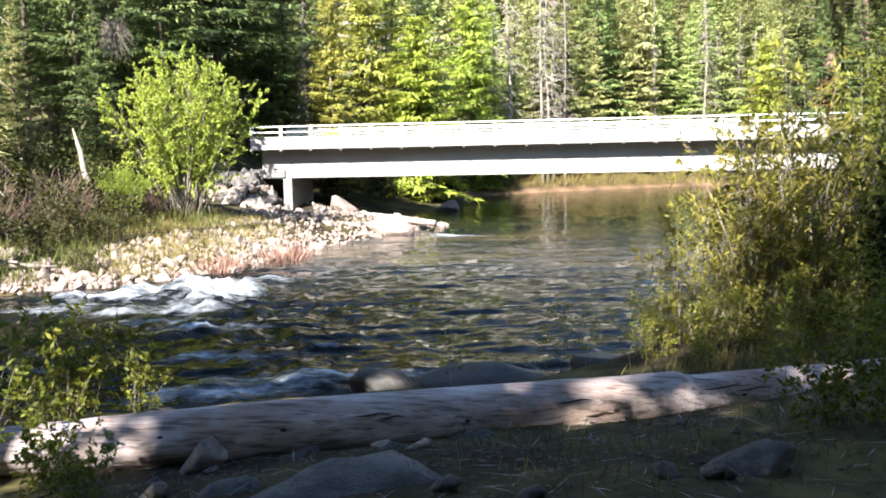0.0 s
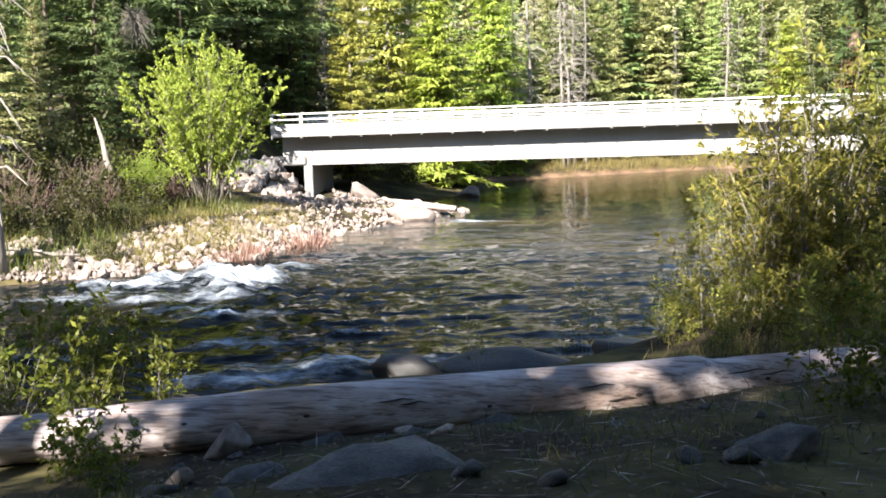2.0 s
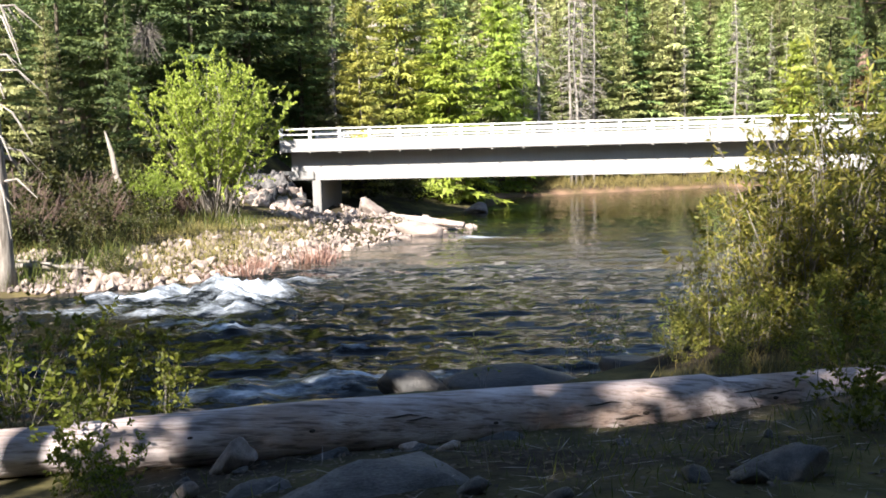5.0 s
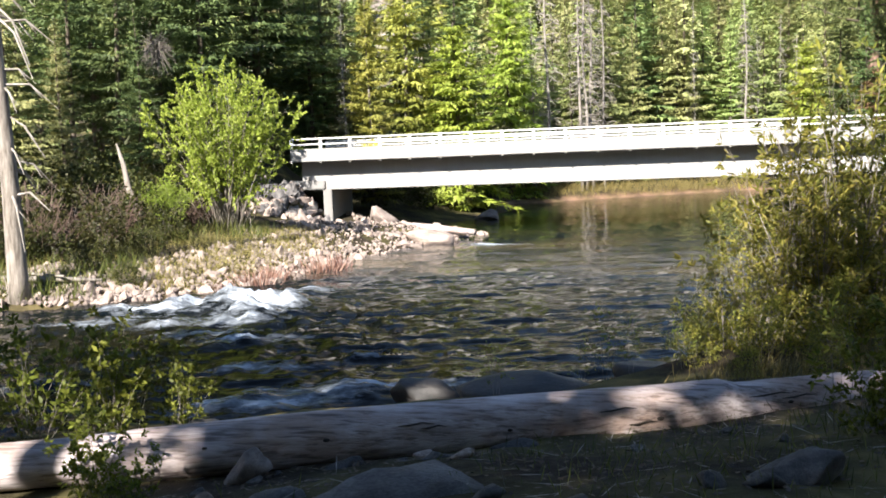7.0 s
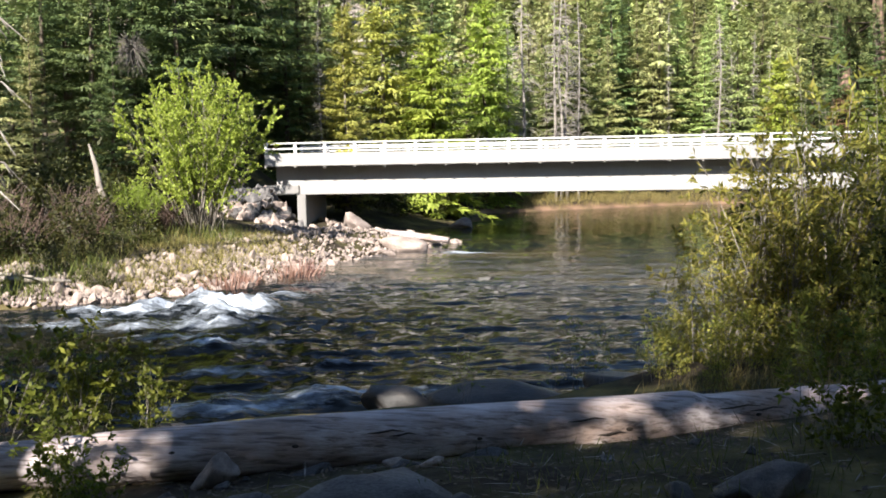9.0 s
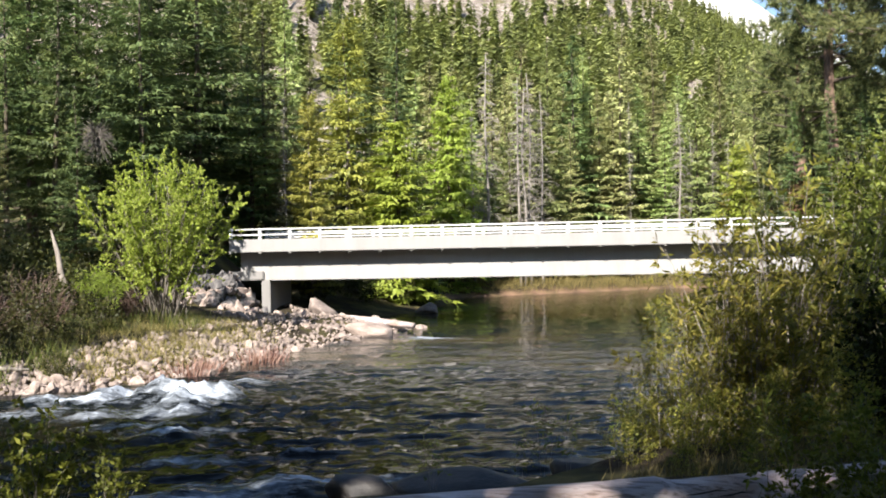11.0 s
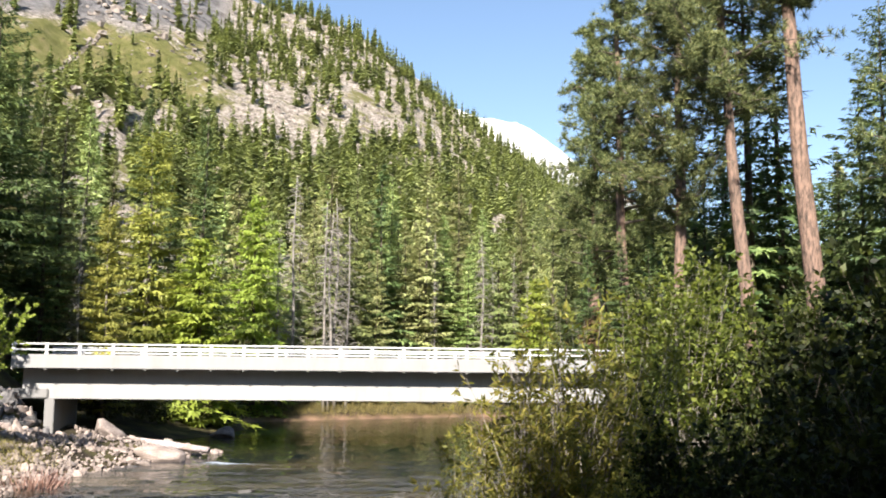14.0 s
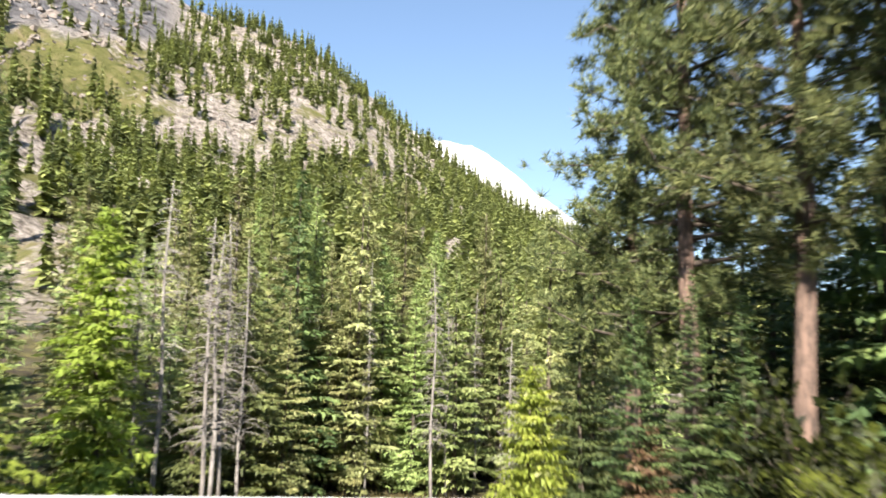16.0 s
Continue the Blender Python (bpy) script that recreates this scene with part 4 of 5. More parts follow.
# the forest behind, thinning out up the valley
rnd = random.Random(77)
for i in range(130):
    r, az = rnd.uniform(86, 225), rnd.uniform(-30, 44)
    x, y = polar(r, az)
    if shore(np.array([x]), np.array([y]))[0] < 4:
        continue
    k = rnd.choice((0, 0, 1, 1, 2, 2, 3, 4))
    place(DEEP[k], x, y, rnd.uniform(17, 27) * (1.0 if az < 20 else 0.8), label=("green fir in the deep forest", "green drooping fir in the deep forest", "olive fir in the deep forest", "olive fir with a bare lower trunk", "dark fir in the deep forest")[k], group="forest firs")

# pines on the near side of the river, beyond the bushes
PINES = [pine(41, 36, 0.52, 0.55, 4.4, (-2.4, 0), tufts=14), pine(42, 30, 0.4, 0.46, 5.8, (-2.2, 0), limbs=100, tufts=15), pine(43, 30, 0.4, 0.3, 5.2, (-0.4, 0), limbs=100, tufts=14)]
for p, r, az, h, turn, label in ((0, 57, 33.0, 40, 0, "tall ponderosa pine with a bare reddish trunk"), (1, 58, 29.4, 31, 0, "ponderosa pine with a leaning reddish trunk"), (2, 62, 22.6, 27, 0, "dense dark ponderosa pine"),
                                 (2, 60, 25.6, 29, 140, "dense dark ponderosa pine"), (2, 64, 20.9, 24, 220, "dense dark ponderosa pine"), (2, 56, 41.0, 33, 60, "ponderosa pine at the forest edge")):
    x, y = polar(r, az)
    place(PINES[p], x, y, h, turn, label, group="ponderosa pines")
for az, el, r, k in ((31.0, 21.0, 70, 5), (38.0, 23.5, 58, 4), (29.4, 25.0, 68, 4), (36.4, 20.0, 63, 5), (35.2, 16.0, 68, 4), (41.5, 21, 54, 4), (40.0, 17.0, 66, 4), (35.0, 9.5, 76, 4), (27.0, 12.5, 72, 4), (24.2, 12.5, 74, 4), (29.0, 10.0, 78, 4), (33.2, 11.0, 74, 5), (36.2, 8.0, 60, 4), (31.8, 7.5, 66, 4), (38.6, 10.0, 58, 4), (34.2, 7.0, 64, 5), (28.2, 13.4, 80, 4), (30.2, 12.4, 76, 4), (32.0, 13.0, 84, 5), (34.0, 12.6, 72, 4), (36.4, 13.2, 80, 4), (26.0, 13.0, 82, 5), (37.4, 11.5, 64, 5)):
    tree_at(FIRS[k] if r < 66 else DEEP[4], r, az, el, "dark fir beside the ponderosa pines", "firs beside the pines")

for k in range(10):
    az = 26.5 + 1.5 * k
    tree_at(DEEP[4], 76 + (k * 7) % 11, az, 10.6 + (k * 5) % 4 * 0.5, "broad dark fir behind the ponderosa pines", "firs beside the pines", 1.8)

# ---- the trees on the valley side ----
def build_hill_trees():
    rng = np.random.default_rng(9)
    n = 7500
    r = 215 + (1010 - 215) * np.sqrt(rng.random(n * 4))
    az = rng.uniform(-28, 42, n * 4)
    x, y = r * np.sin(np.radians(az)), r * np.cos(np.radians(az))
    z = ground_z(x, y)
    el = np.degrees(np.arctan2(z - EYE, r))
    patch = waves(x * 0.011, y * 0.011, 2) + 0.5 * waves(x * 0.035, y * 0.035, 6)
    dens = np.where(el < 8.5, 1.0, np.clip(np.interp(el, [8.5, 11.5, 13.5, 17], [0.9, 0.55, 0.22, 0.22]) + 0.17 * patch, 0.02, 1))
    bare = (az < -1.2) & (el > 15.2) & (el < 19.0)
    dens = np.where(bare, dens * 0.12, dens) * np.where(el > 21.5, 0.3, 1) * np.where((az < 0.3) & (el > 19.0), 0.12, 1)
    keep = rng.random(n * 4) < dens * 0.8
    x, y, r, z = x[keep][:n], y[keep][:n], r[keep][:n], z[keep][:n]
    n = len(x)
    # each tree: whorls of broad drooping boughs round its axis
    tiers, per = np.where(r < 420, 11, 7), 8
    m = tiers * per
    who = np.repeat(np.arange(n), m)
    H = np.where(r > 480, rng.uniform(11, 25, n), rng.uniform(14, 26, n))
    R = H * rng.uniform(0.15, 0.25, n)
    nth = np.arange(len(who)) - np.repeat(np.cumsum(m) - m, m)
    t = np.clip((nth // per + rng.uniform(0, 0.9, len(who))) / tiers[who], 0, 0.97)
    a = 2 * math.pi * ((nth % per) + rng.uniform(-0.4, 0.4, len(who))) / per + who
    out = np.stack([np.cos(a), np.sin(a), np.zeros(len(who))], 1)
    L = R[who] * (1 - t) ** 0.75 * rng.uniform(0.6, 1.25, len(who)) + 0.35
    p = np.stack([x[who], y[who], z[who] + H[who] * (0.08 + 0.9 * t)], 1) - out * (0.1 * L)[:, None]
    d = out - np.array([0, 0, 1.0]) * rng.uniform(0.1, 0.75, len(who))[:, None]
    v, f = needles(p, d, L * 1.15, L * rng.uniform(0.7, 1.1, len(who)), np.array([0, 0, 1.0]) + 0.5 * out + rng.normal(0, 0.25, (len(who), 3)))
    ob = new("hillside_conifers", mesh_of("hillside_conifers", v, f, HILL))
    tagged(ob, "scattered conifers on the rocky valley side", "trees", kind="stuff")


def build_outcrops():
    """Broken rock standing out of the valley side."""
    rng = np.random.default_rng(19)
    V, F, o = [], [], 0
    cube = np.array([(a, b, c) for a in (-1, 1) for b in (-1, 1) for c in (-1, 1)], float)
    faces = [(0, 1, 3, 2), (4, 6, 7, 5), (0, 4, 5, 1), (2, 3, 7, 6), (0, 2, 6, 4), (1, 5, 7, 3)]
    r, az = rng.uniform(420, 1005, 3400), rng.uniform(-26, 20, 3400)
    # a pale boulder run down the meadow
    rr = np.linspace(430, 1000, 400)
    for k in range(150):
        a = rng.uniform(-10.2, -7.0)
        e = 15.0 + (a + 10.2) * 1.0 + rng.normal(0, 0.1)
        x, y = rr * math.sin(radians(a)), rr * math.cos(radians(a))
        up = np.degrees(np.arctan2(ground_z(x, y) - EYE, rr))
        r, az = np.append(r, rr[np.argmax(up > e)]), np.append(az, a)
    x, y = r * np.sin(np.radians(az)), r * np.cos(np.radians(az))
    z = ground_z(x, y)
    el = np.degrees(np.arctan2(z, r))
    run = np.arange(len(r)) >= 3400
    keep = (run & (r > 440)) | (~run & (el > 9) & (waves(x * 0.02, y * 0.02, 4) > 0.0))
    for i in np.nonzero(keep)[0]:
        s = rng.uniform(0.4, 1.5) * (1.5 if el[i] > 18.5 else 0.6 if run[i] else 1.0)
        m = np.array(Euler(rng.uniform(-0.5, 0.5, 2).tolist() + [rng.uniform(0, 6)]).to_matrix())
        v = (cube * rng.uniform(0.5, 1.3, (8, 3)) * np.array([s * rng.uniform(0.8, 2.0), s, s * rng.uniform(0.4, 0.9)])) @ m.T + np.array([x[i], y[i], z[i]])
        V.append(v)
        F += [tuple(q + o for q in f) for f in faces]
        o += 8
    tagged(new("rock_outcrops", mesh_of("rock_outcrops", np.concatenate(V), F, OUTCROP)), "broken grey rock outcrops on the valley side", "rocks", kind="stuff")


OUTCROP = stone("outcrop_rock", (0.13, 0.115, 0.1), (0.23, 0.2, 0.18), (0.31, 0.28, 0.25), 0.3)
build_outcrops()
HILL = foliage("hillside_needles", (0.128, 0.159, 0.0549), (0.206, 0.241, 0.0846), (0.306, 0.339, 0.128), 0.3)
nt = HILL.node_tree
stand = ramp(nt, noise_tex(nt, 0.11, 2, 0.5), [(0.32, (0.4, 0.42, 0.45)), (0.5, (0.95, 0.95, 0.9)), (0.68, (1.5, 1.45, 1.3))])
tint = mixed(nt, 1.0, nt.nodes["Hue/Saturation/Value"].outputs[0], stand, "MULTIPLY")
nt.links.new(tint, nt.nodes["Principled BSDF"].inputs["Base Color"])
nt.links.new(tint, nt.nodes["Translucent BSDF"].inputs["Color"])
build_hill_trees()


# ---- near bank ----
def build_log():
    n, rings = 20, 60
    axis = [(-9.5, 8.2, 1.06, 0.17), (-4.0, 9.05, 1.09, 0.2), (-1.57, 9.45, 1.12, 0.262), (1.2, 10.0, 1.125, 0.272), (2.4, 10.3, 1.14, 0.262), (4.4, 10.9, 1.13, 0.245), (8.5, 12.2, 1.18, 0.22)]
    ax = np.array(axis)
    ax[:, 3] *= 1.12
    ax[:, 2] -= 0.03
    rng = np.random.default_rng(3)
    V, F = [], []
    for i in range(rings):
        t = i / (rings - 1) * (len(axis) - 1)
        k = min(int(t), len(axis) - 2)
        c = ax[k] + (ax[k + 1] - ax[k]) * (t - k)
        d = unit((ax[k + 1] - ax[k])[None, :3])[0]
        a, b = unit(np.cross(d, [0, 0, 1])[None])[0], None
        b = np.cross(a, d)
        for j in range(n):
            w = 2 * math.pi * j / n
            rr = c[3] * (1 + 0.035 * math.sin(3 * w + t * 1.3) + 0.02 * math.sin(7 * w - t * 4) + rng.normal(0, 0.006))
            if t > 4.05 and math.cos(w) * 0.3 + math.sin(w) > 0.55:
                rr *= 0.84
            V.append(c[:3] + (a * math.cos(w) + b * math.sin(w)) * rr)
    for i in range(rings - 1):
        for j in range(n):
            F.append((i * n + j, i * n + (j + 1) % n, (i + 1) * n + (j + 1) % n, (i + 1) * n + j))
    F += [tuple(range(n))[::-1], tuple((rings - 1) * n + j for j in range(n))]
    ob = new("fallen_log", mesh_of("fallen_log", np.array(V), F, LOGWOOD, True))
    tagged(ob, "long bleached fallen log lying on the river bank", "log")
    for t, w, s in ((1.55, 0.35, 0.028), (1.75, 0.2, 0.02), (2.0, 0.3, 0.03), (2.62, 0.15, 0.025), (3.35, 0.1, 0.035), (4.3, 0.2, 0.03)):
        k = int(t)
        c = ax[k] + (ax[k + 1] - ax[k]) * (t - k)
        d = unit((ax[k + 1] - ax[k])[None, :3])[0]
        out = np.array([d[1], -d[0], 0]) * math.cos(w) + np.array([0, 0, 1]) * math.sin(w)
        bm = bmesh.new()
        bmesh.ops.create_icosphere(bm, subdivisions=2, radius=1.0)
        q = Vector(out).to_track_quat("Z", "Y").to_matrix().to_4x4()
        bm.transform(Matrix.Translation(c[:3] + out * (c[3] - 0.004)) @ q @ Matrix.Diagonal((s * 1.1, s * 0.6, s * 0.4, 1)))
        part("knot", bm, KNOT, ob, "dark branch knot")
    for t, w, ln in ((2.3, 0.55, 0.34), (2.36, 0.42, 0.26), (3.2, 0.0, 0.3), (3.0, 0.5, 0.4), (4.2, 0.5, 0.5), (4.35, 0.35, 0.4)):
        k = int(t)
        c = ax[k] + (ax[k + 1] - ax[k]) * (t - k)
        d = unit((ax[k + 1] - ax[k])[None, :3])[0]
        out = np.array([d[1], -d[0], 0]) * math.cos(w) + np.array([0, 0, 1]) * math.sin(w)
        m = c[:3] + out * (c[3] - 0.002)
        part("crack", mesh_of("crack", *tube([m - d * ln / 2, m - d * ln / 6 + out * 0.006, m + d * ln / 5 + np.array([0, 0, 0.02]), m + d * ln / 2], [0.003, 0.011, 0.009, 0.002], 6), KNOT), None, ob, "dark weather crack")
    return ob


KNOT = plain("dark_split_wood", (0.03, 0.022, 0.017), (0.07, 0.052, 0.04), 20)


build_log()


def rock_mesh(seed, rough=0.42, detail=3, cuts=9, deep=0.56):
    bm = bmesh.new()
    bmesh.ops.create_icosphere(bm, subdivisions=detail, radius=1.0)
    o = Vector((seed * 3.1, seed * 1.7, seed * 0.9))
    for v in bm.verts:
        d = v.co.normalized()
        v.co = d * (1 + rough * noise.noise(d * 1.3 + o) + 0.12 * noise.noise(d * 3.7 + o))
        # flat broken faces
        for k in range(cuts):
            ax = Vector((math.sin(seed + k * 2.1), math.cos(seed * 1.3 + k * 1.7), math.sin(k * 1.9 + seed * 0.7))).normalized()
            h = v.co.dot(ax) - deep
            if h > 0:
                v.co -= ax * h * 0.92
    return bm


def boulder(seed, x, y, size, mat, label, sink=0.3, turn=0.0, detail=3, z=None):
    me = bpy.data.meshes.new("boulder")
    bm = rock_mesh(seed, detail=detail)
    bm.to_mesh(me)
    bm.free()
    me.materials.append(mat)
    me.polygons.foreach_set("use_smooth", [True] * len(me.polygons))
    ob = new("boulder", me)
    zz = (ground_at(x, y) if z is None else z) + size[2] * (1 - 2 * sink)
    ob.matrix_basis = pose(x, y, zz, 0, 0, turn) @ Matrix.Diagonal((*size, 1))
    return tagged(ob, label, "rock")


boulder(1, -0.9, 15.0, (0.65, 0.5, 0.5), WETROCK, "dark wet boulder at the water's edge", z=-0.02)
boulder(2, 0.85, 15.3, (1.6, 0.7, 0.4), WETROCK, "broad dark boulder at the water's edge", z=-0.05)
boulder(3, 2.55, 15.4, (0.75, 0.6, 0.5), WETROCK, "dark rounded boulder at the water's edge", z=0.0)
boulder(4, -0.75, 7.1, (1.15, 0.6, 0.36), GREYROCK, "flat grey granite boulder below the log", z=1.0)
boulder(5, -1.75, 7.5, (0.34, 0.3, 0.2), GREYROCK, "grey boulder below the log", z=0.98)
boulder(6, 2.1, 6.75, (0.34, 0.3, 0.2), GREYROCK, "half-buried grey boulder in the grass", 0.4)
boulder(7, -2.15, 8.75, (0.2, 0.22, 0.24), RIPRAP, "pale stone under the log", 0.3)
boulder(8, -2.3, 7.7, (0.12, 0.12, 0.12), RIPRAP, "small pale stone beside a boulder", 0.3)
boulder(9, -0.6, 10.9, (0.35, 0.3, 0.2), WETROCK, "dark boulder behind the log", 0.5)
boulder(10, 0.25, 9.3, (0.28, 0.24, 0.14), WETROCK, "dark rock under the log", 0.68)
boulder(11, -0.5, 8.9, (0.34, 0.26, 0.15), WETROCK, "dark rock under the log", 0.68)
boulder(12, -1.35, 8.95, (0.26, 0.24, 0.16), WETROCK, "dark rock under the log", 0.68)
boulder(13, -3.4, 11.6, (0.3, 0.3, 0.2), WETROCK, "dark boulder at the water's edge", 0.6)
boulder(14, 0.46, 65.8, (1.0, 0.6, 0.45), RIPRAP, "pale boulder by the water behind the bridge", z=0.05)
boulder(15, -2.3, 47.2, (1.5, 0.8, 0.5), RIPRAP, "broad pale slab at the tip of the rubble bank", z=0.0)
boulder(18, -5.3, 52.4, (0.8, 0.6, 0.42), RIPRAP, "pale boulder at the tip of the rubble bank", z=0.35)
boulder(17, -4.3, 47.6, (0.8, 0.6, 0.45), RIPRAP, "pale boulder at the tip of the rubble bank", z=0.1)
boulder(19, -3.4, 45.8, (0.5, 0.4, 0.25), RIPRAP, "pale stone in the shallows by the rubble bank", z=-0.05)
boulder(20, -2.9, 44.9, (0.35, 0.3, 0.2), RIPRAP, "pale stone in the shallows by the rubble bank", z=-0.06)
boulder(18, -5.2, 52.0, (0.9, 0.8, 0.6), RIPRAP, "pale boulder on the rubble bank", z=0.8)


def lying_log(pts, radii, label, mat=None):
    v, f = tube(pts, radii, 10)
    return tagged(new("driftwood_log", mesh_of("driftwood_log", v, f, mat or LOGWOOD, True)), label, "log")


lying_log([(-4.6, 52.6, 0.62), (-2.4, 51.1, 0.48), (-0.35, 49.6, 0.3)], [0.2, 0.19, 0.14], "pale driftwood log lying on the rubble bank")
lying_log([(-15.5, 29.9, 0.75), (-13.0, 29.6, 0.7), (-11.4, 29.6, 0.62)], [0.1, 0.09, 0.05], "weathered driftwood log on the far bank", PALEBARK)
lying_log([(-14.6, 30.6, 0.85), (-12.4, 29.3, 0.8)], [0.06, 0.035], "thin weathered driftwood on the far bank", PALEBARK)


def build_riprap():
    """Rubble on the far bank."""
    protos = []
    for k in range(8):
        bm = rock_mesh(20 + k, 0.45, 2, 9, 0.5)
        me = bpy.data.meshes.new("stone")
        bm.to_mesh(me)
        bm.free()
        me.materials.append(RIPRAP)
        protos.append(me)
    greys = [me.copy() for me in protos]
    for me in greys:
        me.materials.clear()
        me.materials.append(GREYROCK)
    rng = random.Random(8)
    bank = tagged(new("rubble_bank"), "pale granite rubble heaped along the far bank", "rocks")
    made = 0
    line = [(-15.5, 28.0), (-11.5, 28.6), (-9.7, 29.4), (-7.2, 33), (-5.6, 38), (-4.9, 42), (-2.6, 47.5), (-0.4, 52), (-2.4, 56)]
    while made < 190:
        k = rng.randrange(len(line) - 1)
        t = rng.random()
        x, y = (line[k][i] + (line[k + 1][i] - line[k][i]) * t for i in (0, 1))
        back = rng.random() ** 1.2 * (7.0 if y > 44 else 5.0 if y > 38 else 3.4)
        x, y = x - back * 0.85 + 0.4, y + back * 0.5 - 0.2
        s = rng.choice((rng.uniform(0.1, 0.2), rng.uniform(0.15, 0.36))) * (1.3 if y > 44 else 0.95)
        ob = part("stone", protos[rng.randrange(8)], None, bank)
        ob.matrix_basis = pose(x, y, max(ground_at(x, y), -0.1) + s * 0.25, rng.uniform(0, 360), rng.uniform(0, 360), rng.uniform(0, 360)) @ Matrix.Diagonal((s, s * rng.uniform(0.7, 1.2), s * rng.uniform(0.6, 0.9), 1))
        made += 1
    for i in range(150):
        u, v = (rng.uniform(-14.0, -11.2), rng.uniform(-3.2, 0.9)) if i % 3 else (rng.uniform(-15.0, -9.6), rng.uniform(-4.5, 0.9))
        x, y = BRIDGE_AT.x + u * BA[0] + v * BB[0], BRIDGE_AT.y + u * BA[1] + v * BB[1]
        if u > -11.3 and v > -1.5:
            continue
        s = rng.uniform(0.2, 0.55)
        ob = part("stone", greys[rng.randrange(8)] if v > -3 and rng.random() < 0.7 else protos[rng.randrange(8)], None, bank)
        ob.matrix_basis = pose(x, y, ground_at(x, y) + s * 0.3, rng.uniform(0, 360), rng.uniform(0, 360), rng.uniform(0, 360)) @ Matrix.Diagonal((s, s * rng.uniform(0.7, 1.2), s * rng.uniform(0.6, 0.9), 1))
    # smaller rubble between them
    V, F, o = [], [], 0
    base = []
    for k in range(8):
        bm = rock_mesh(40 + k, 0.5, 1, 9, 0.5)
        base.append((np.array([v.co for v in bm.verts]), [tuple(v.index for v in p.verts) for p in bm.faces]))
        bm.free()
    for i in range(4600):
        k = rng.randrange(len(line) - 1)
        t = rng.random()
        x, y = (line[k][j] + (line[k + 1][j] - line[k][j]) * t for j in (0, 1))
        back = rng.random() * (7.5 if y > 44 else 6.0 if y > 38 else 4.2)
        x, y = x - back * 0.85 + 0.3, y + back * 0.5
        s = rng.uniform(0.04, 0.16)
        v, f = base[rng.randrange(8)]
        m = np.array(Euler((rng.uniform(0, 6), rng.uniform(0, 6), rng.uniform(0, 6))).to_matrix())
        V.append((v * s) @ m.T + np.array([x, y, max(ground_at(x, y), -0.05) + s * 0.3]))
        F += [tuple(q + o for q in p) for p in f]
        o += len(v)
    tagged(part("small_rubble", mesh_of("small_rubble", np.concatenate(V), F, RIPRAP), None, bank), kind="stuff")


build_riprap()

# maple on the far bank beside the bridge
maple = wand_bush("maple_tree", 51, 7.0, 3.3, 0.115, MAPLE, 90, 13, 34, PALEBARK, 0.0055, 0.62, 0.26, 1.2, 0.3)
x, y = polar(43, -14.1)
place(maple, x, y, 7.3, 20, "bright lime-green maple bush on the far bank", "tree", wide=0.84)
x, y = polar(41, -17.6)
place(maple, x, y, 2.3, 150, "small bright green maple bush under the firs", "tree")

# willow on the near bank
willow = wand_bush("willow_bush", 52, 3.9, 1.7, 0.12, WILLOW, 52, 11, 13, PALEBARK, 0.007, 0.27, 0.12)
for xx, yy, h, turn in ((4.1, 15.6, 2.9, 30), (5.0, 15.9, 4.6, 130), (5.9, 16.4, 5.2, 250), (6.9, 16.8, 5.5, 10), (3.5, 15.9, 1.7, 300)):
    place(willow, xx, yy, h, turn, "yellow-green willow bush on the near bank", "bush", "willow bushes", z=0.2)
low_willow = broadleaf("low_willow", 57, 1.2, 0.7, 0.075, WILLOW, 1500, 7, PALEBARK, 22, 0.05, 7, 1.2, 0.006, 0.36)
for xx, yy, h, turn in ((3.9, 14.3, 0.95, 20), (4.9, 14.0, 1.1, 70), (5.9, 13.8, 1.3, 120), (3.1, 14.9, 0.8, 260), (5.5, 12.6, 0.8, 90), (4.4, 13.0, 0.7, 45), (6.4, 12.0, 0.8, 300), (3.4, 13.2, 0.5, 330)):
    place(low_willow, xx, yy, h, turn, "low yellow-green willow behind the log", "bush", "low willows")
# shrubs to the right, the trees' shade on them put into their leaf colour
alder = wand_bush("alder_shrub", 53, 5.0, 2.3, 0.21, SHADED_ALDER, 34, 8, 14, BARK, 0.008, 0.6, 0.06, 1.2)
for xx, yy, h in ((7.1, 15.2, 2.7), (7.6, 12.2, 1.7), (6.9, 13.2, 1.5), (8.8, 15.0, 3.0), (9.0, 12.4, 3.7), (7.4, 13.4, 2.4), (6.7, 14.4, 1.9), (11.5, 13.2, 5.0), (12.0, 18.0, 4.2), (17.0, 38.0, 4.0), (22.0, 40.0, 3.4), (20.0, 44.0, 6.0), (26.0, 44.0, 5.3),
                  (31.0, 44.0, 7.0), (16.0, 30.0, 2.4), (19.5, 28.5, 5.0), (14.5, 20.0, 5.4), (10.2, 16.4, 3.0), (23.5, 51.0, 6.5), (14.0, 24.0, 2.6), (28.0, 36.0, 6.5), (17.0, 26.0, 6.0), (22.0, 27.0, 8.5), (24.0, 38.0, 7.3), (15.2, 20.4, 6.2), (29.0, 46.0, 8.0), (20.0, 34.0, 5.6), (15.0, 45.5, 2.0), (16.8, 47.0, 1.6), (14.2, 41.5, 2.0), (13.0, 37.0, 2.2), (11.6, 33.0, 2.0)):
    place(alder, xx, yy, h, label="dense green alder shrub on the near bank, tree shade put into its leaf colour", category="bush", group="alder shrubs")
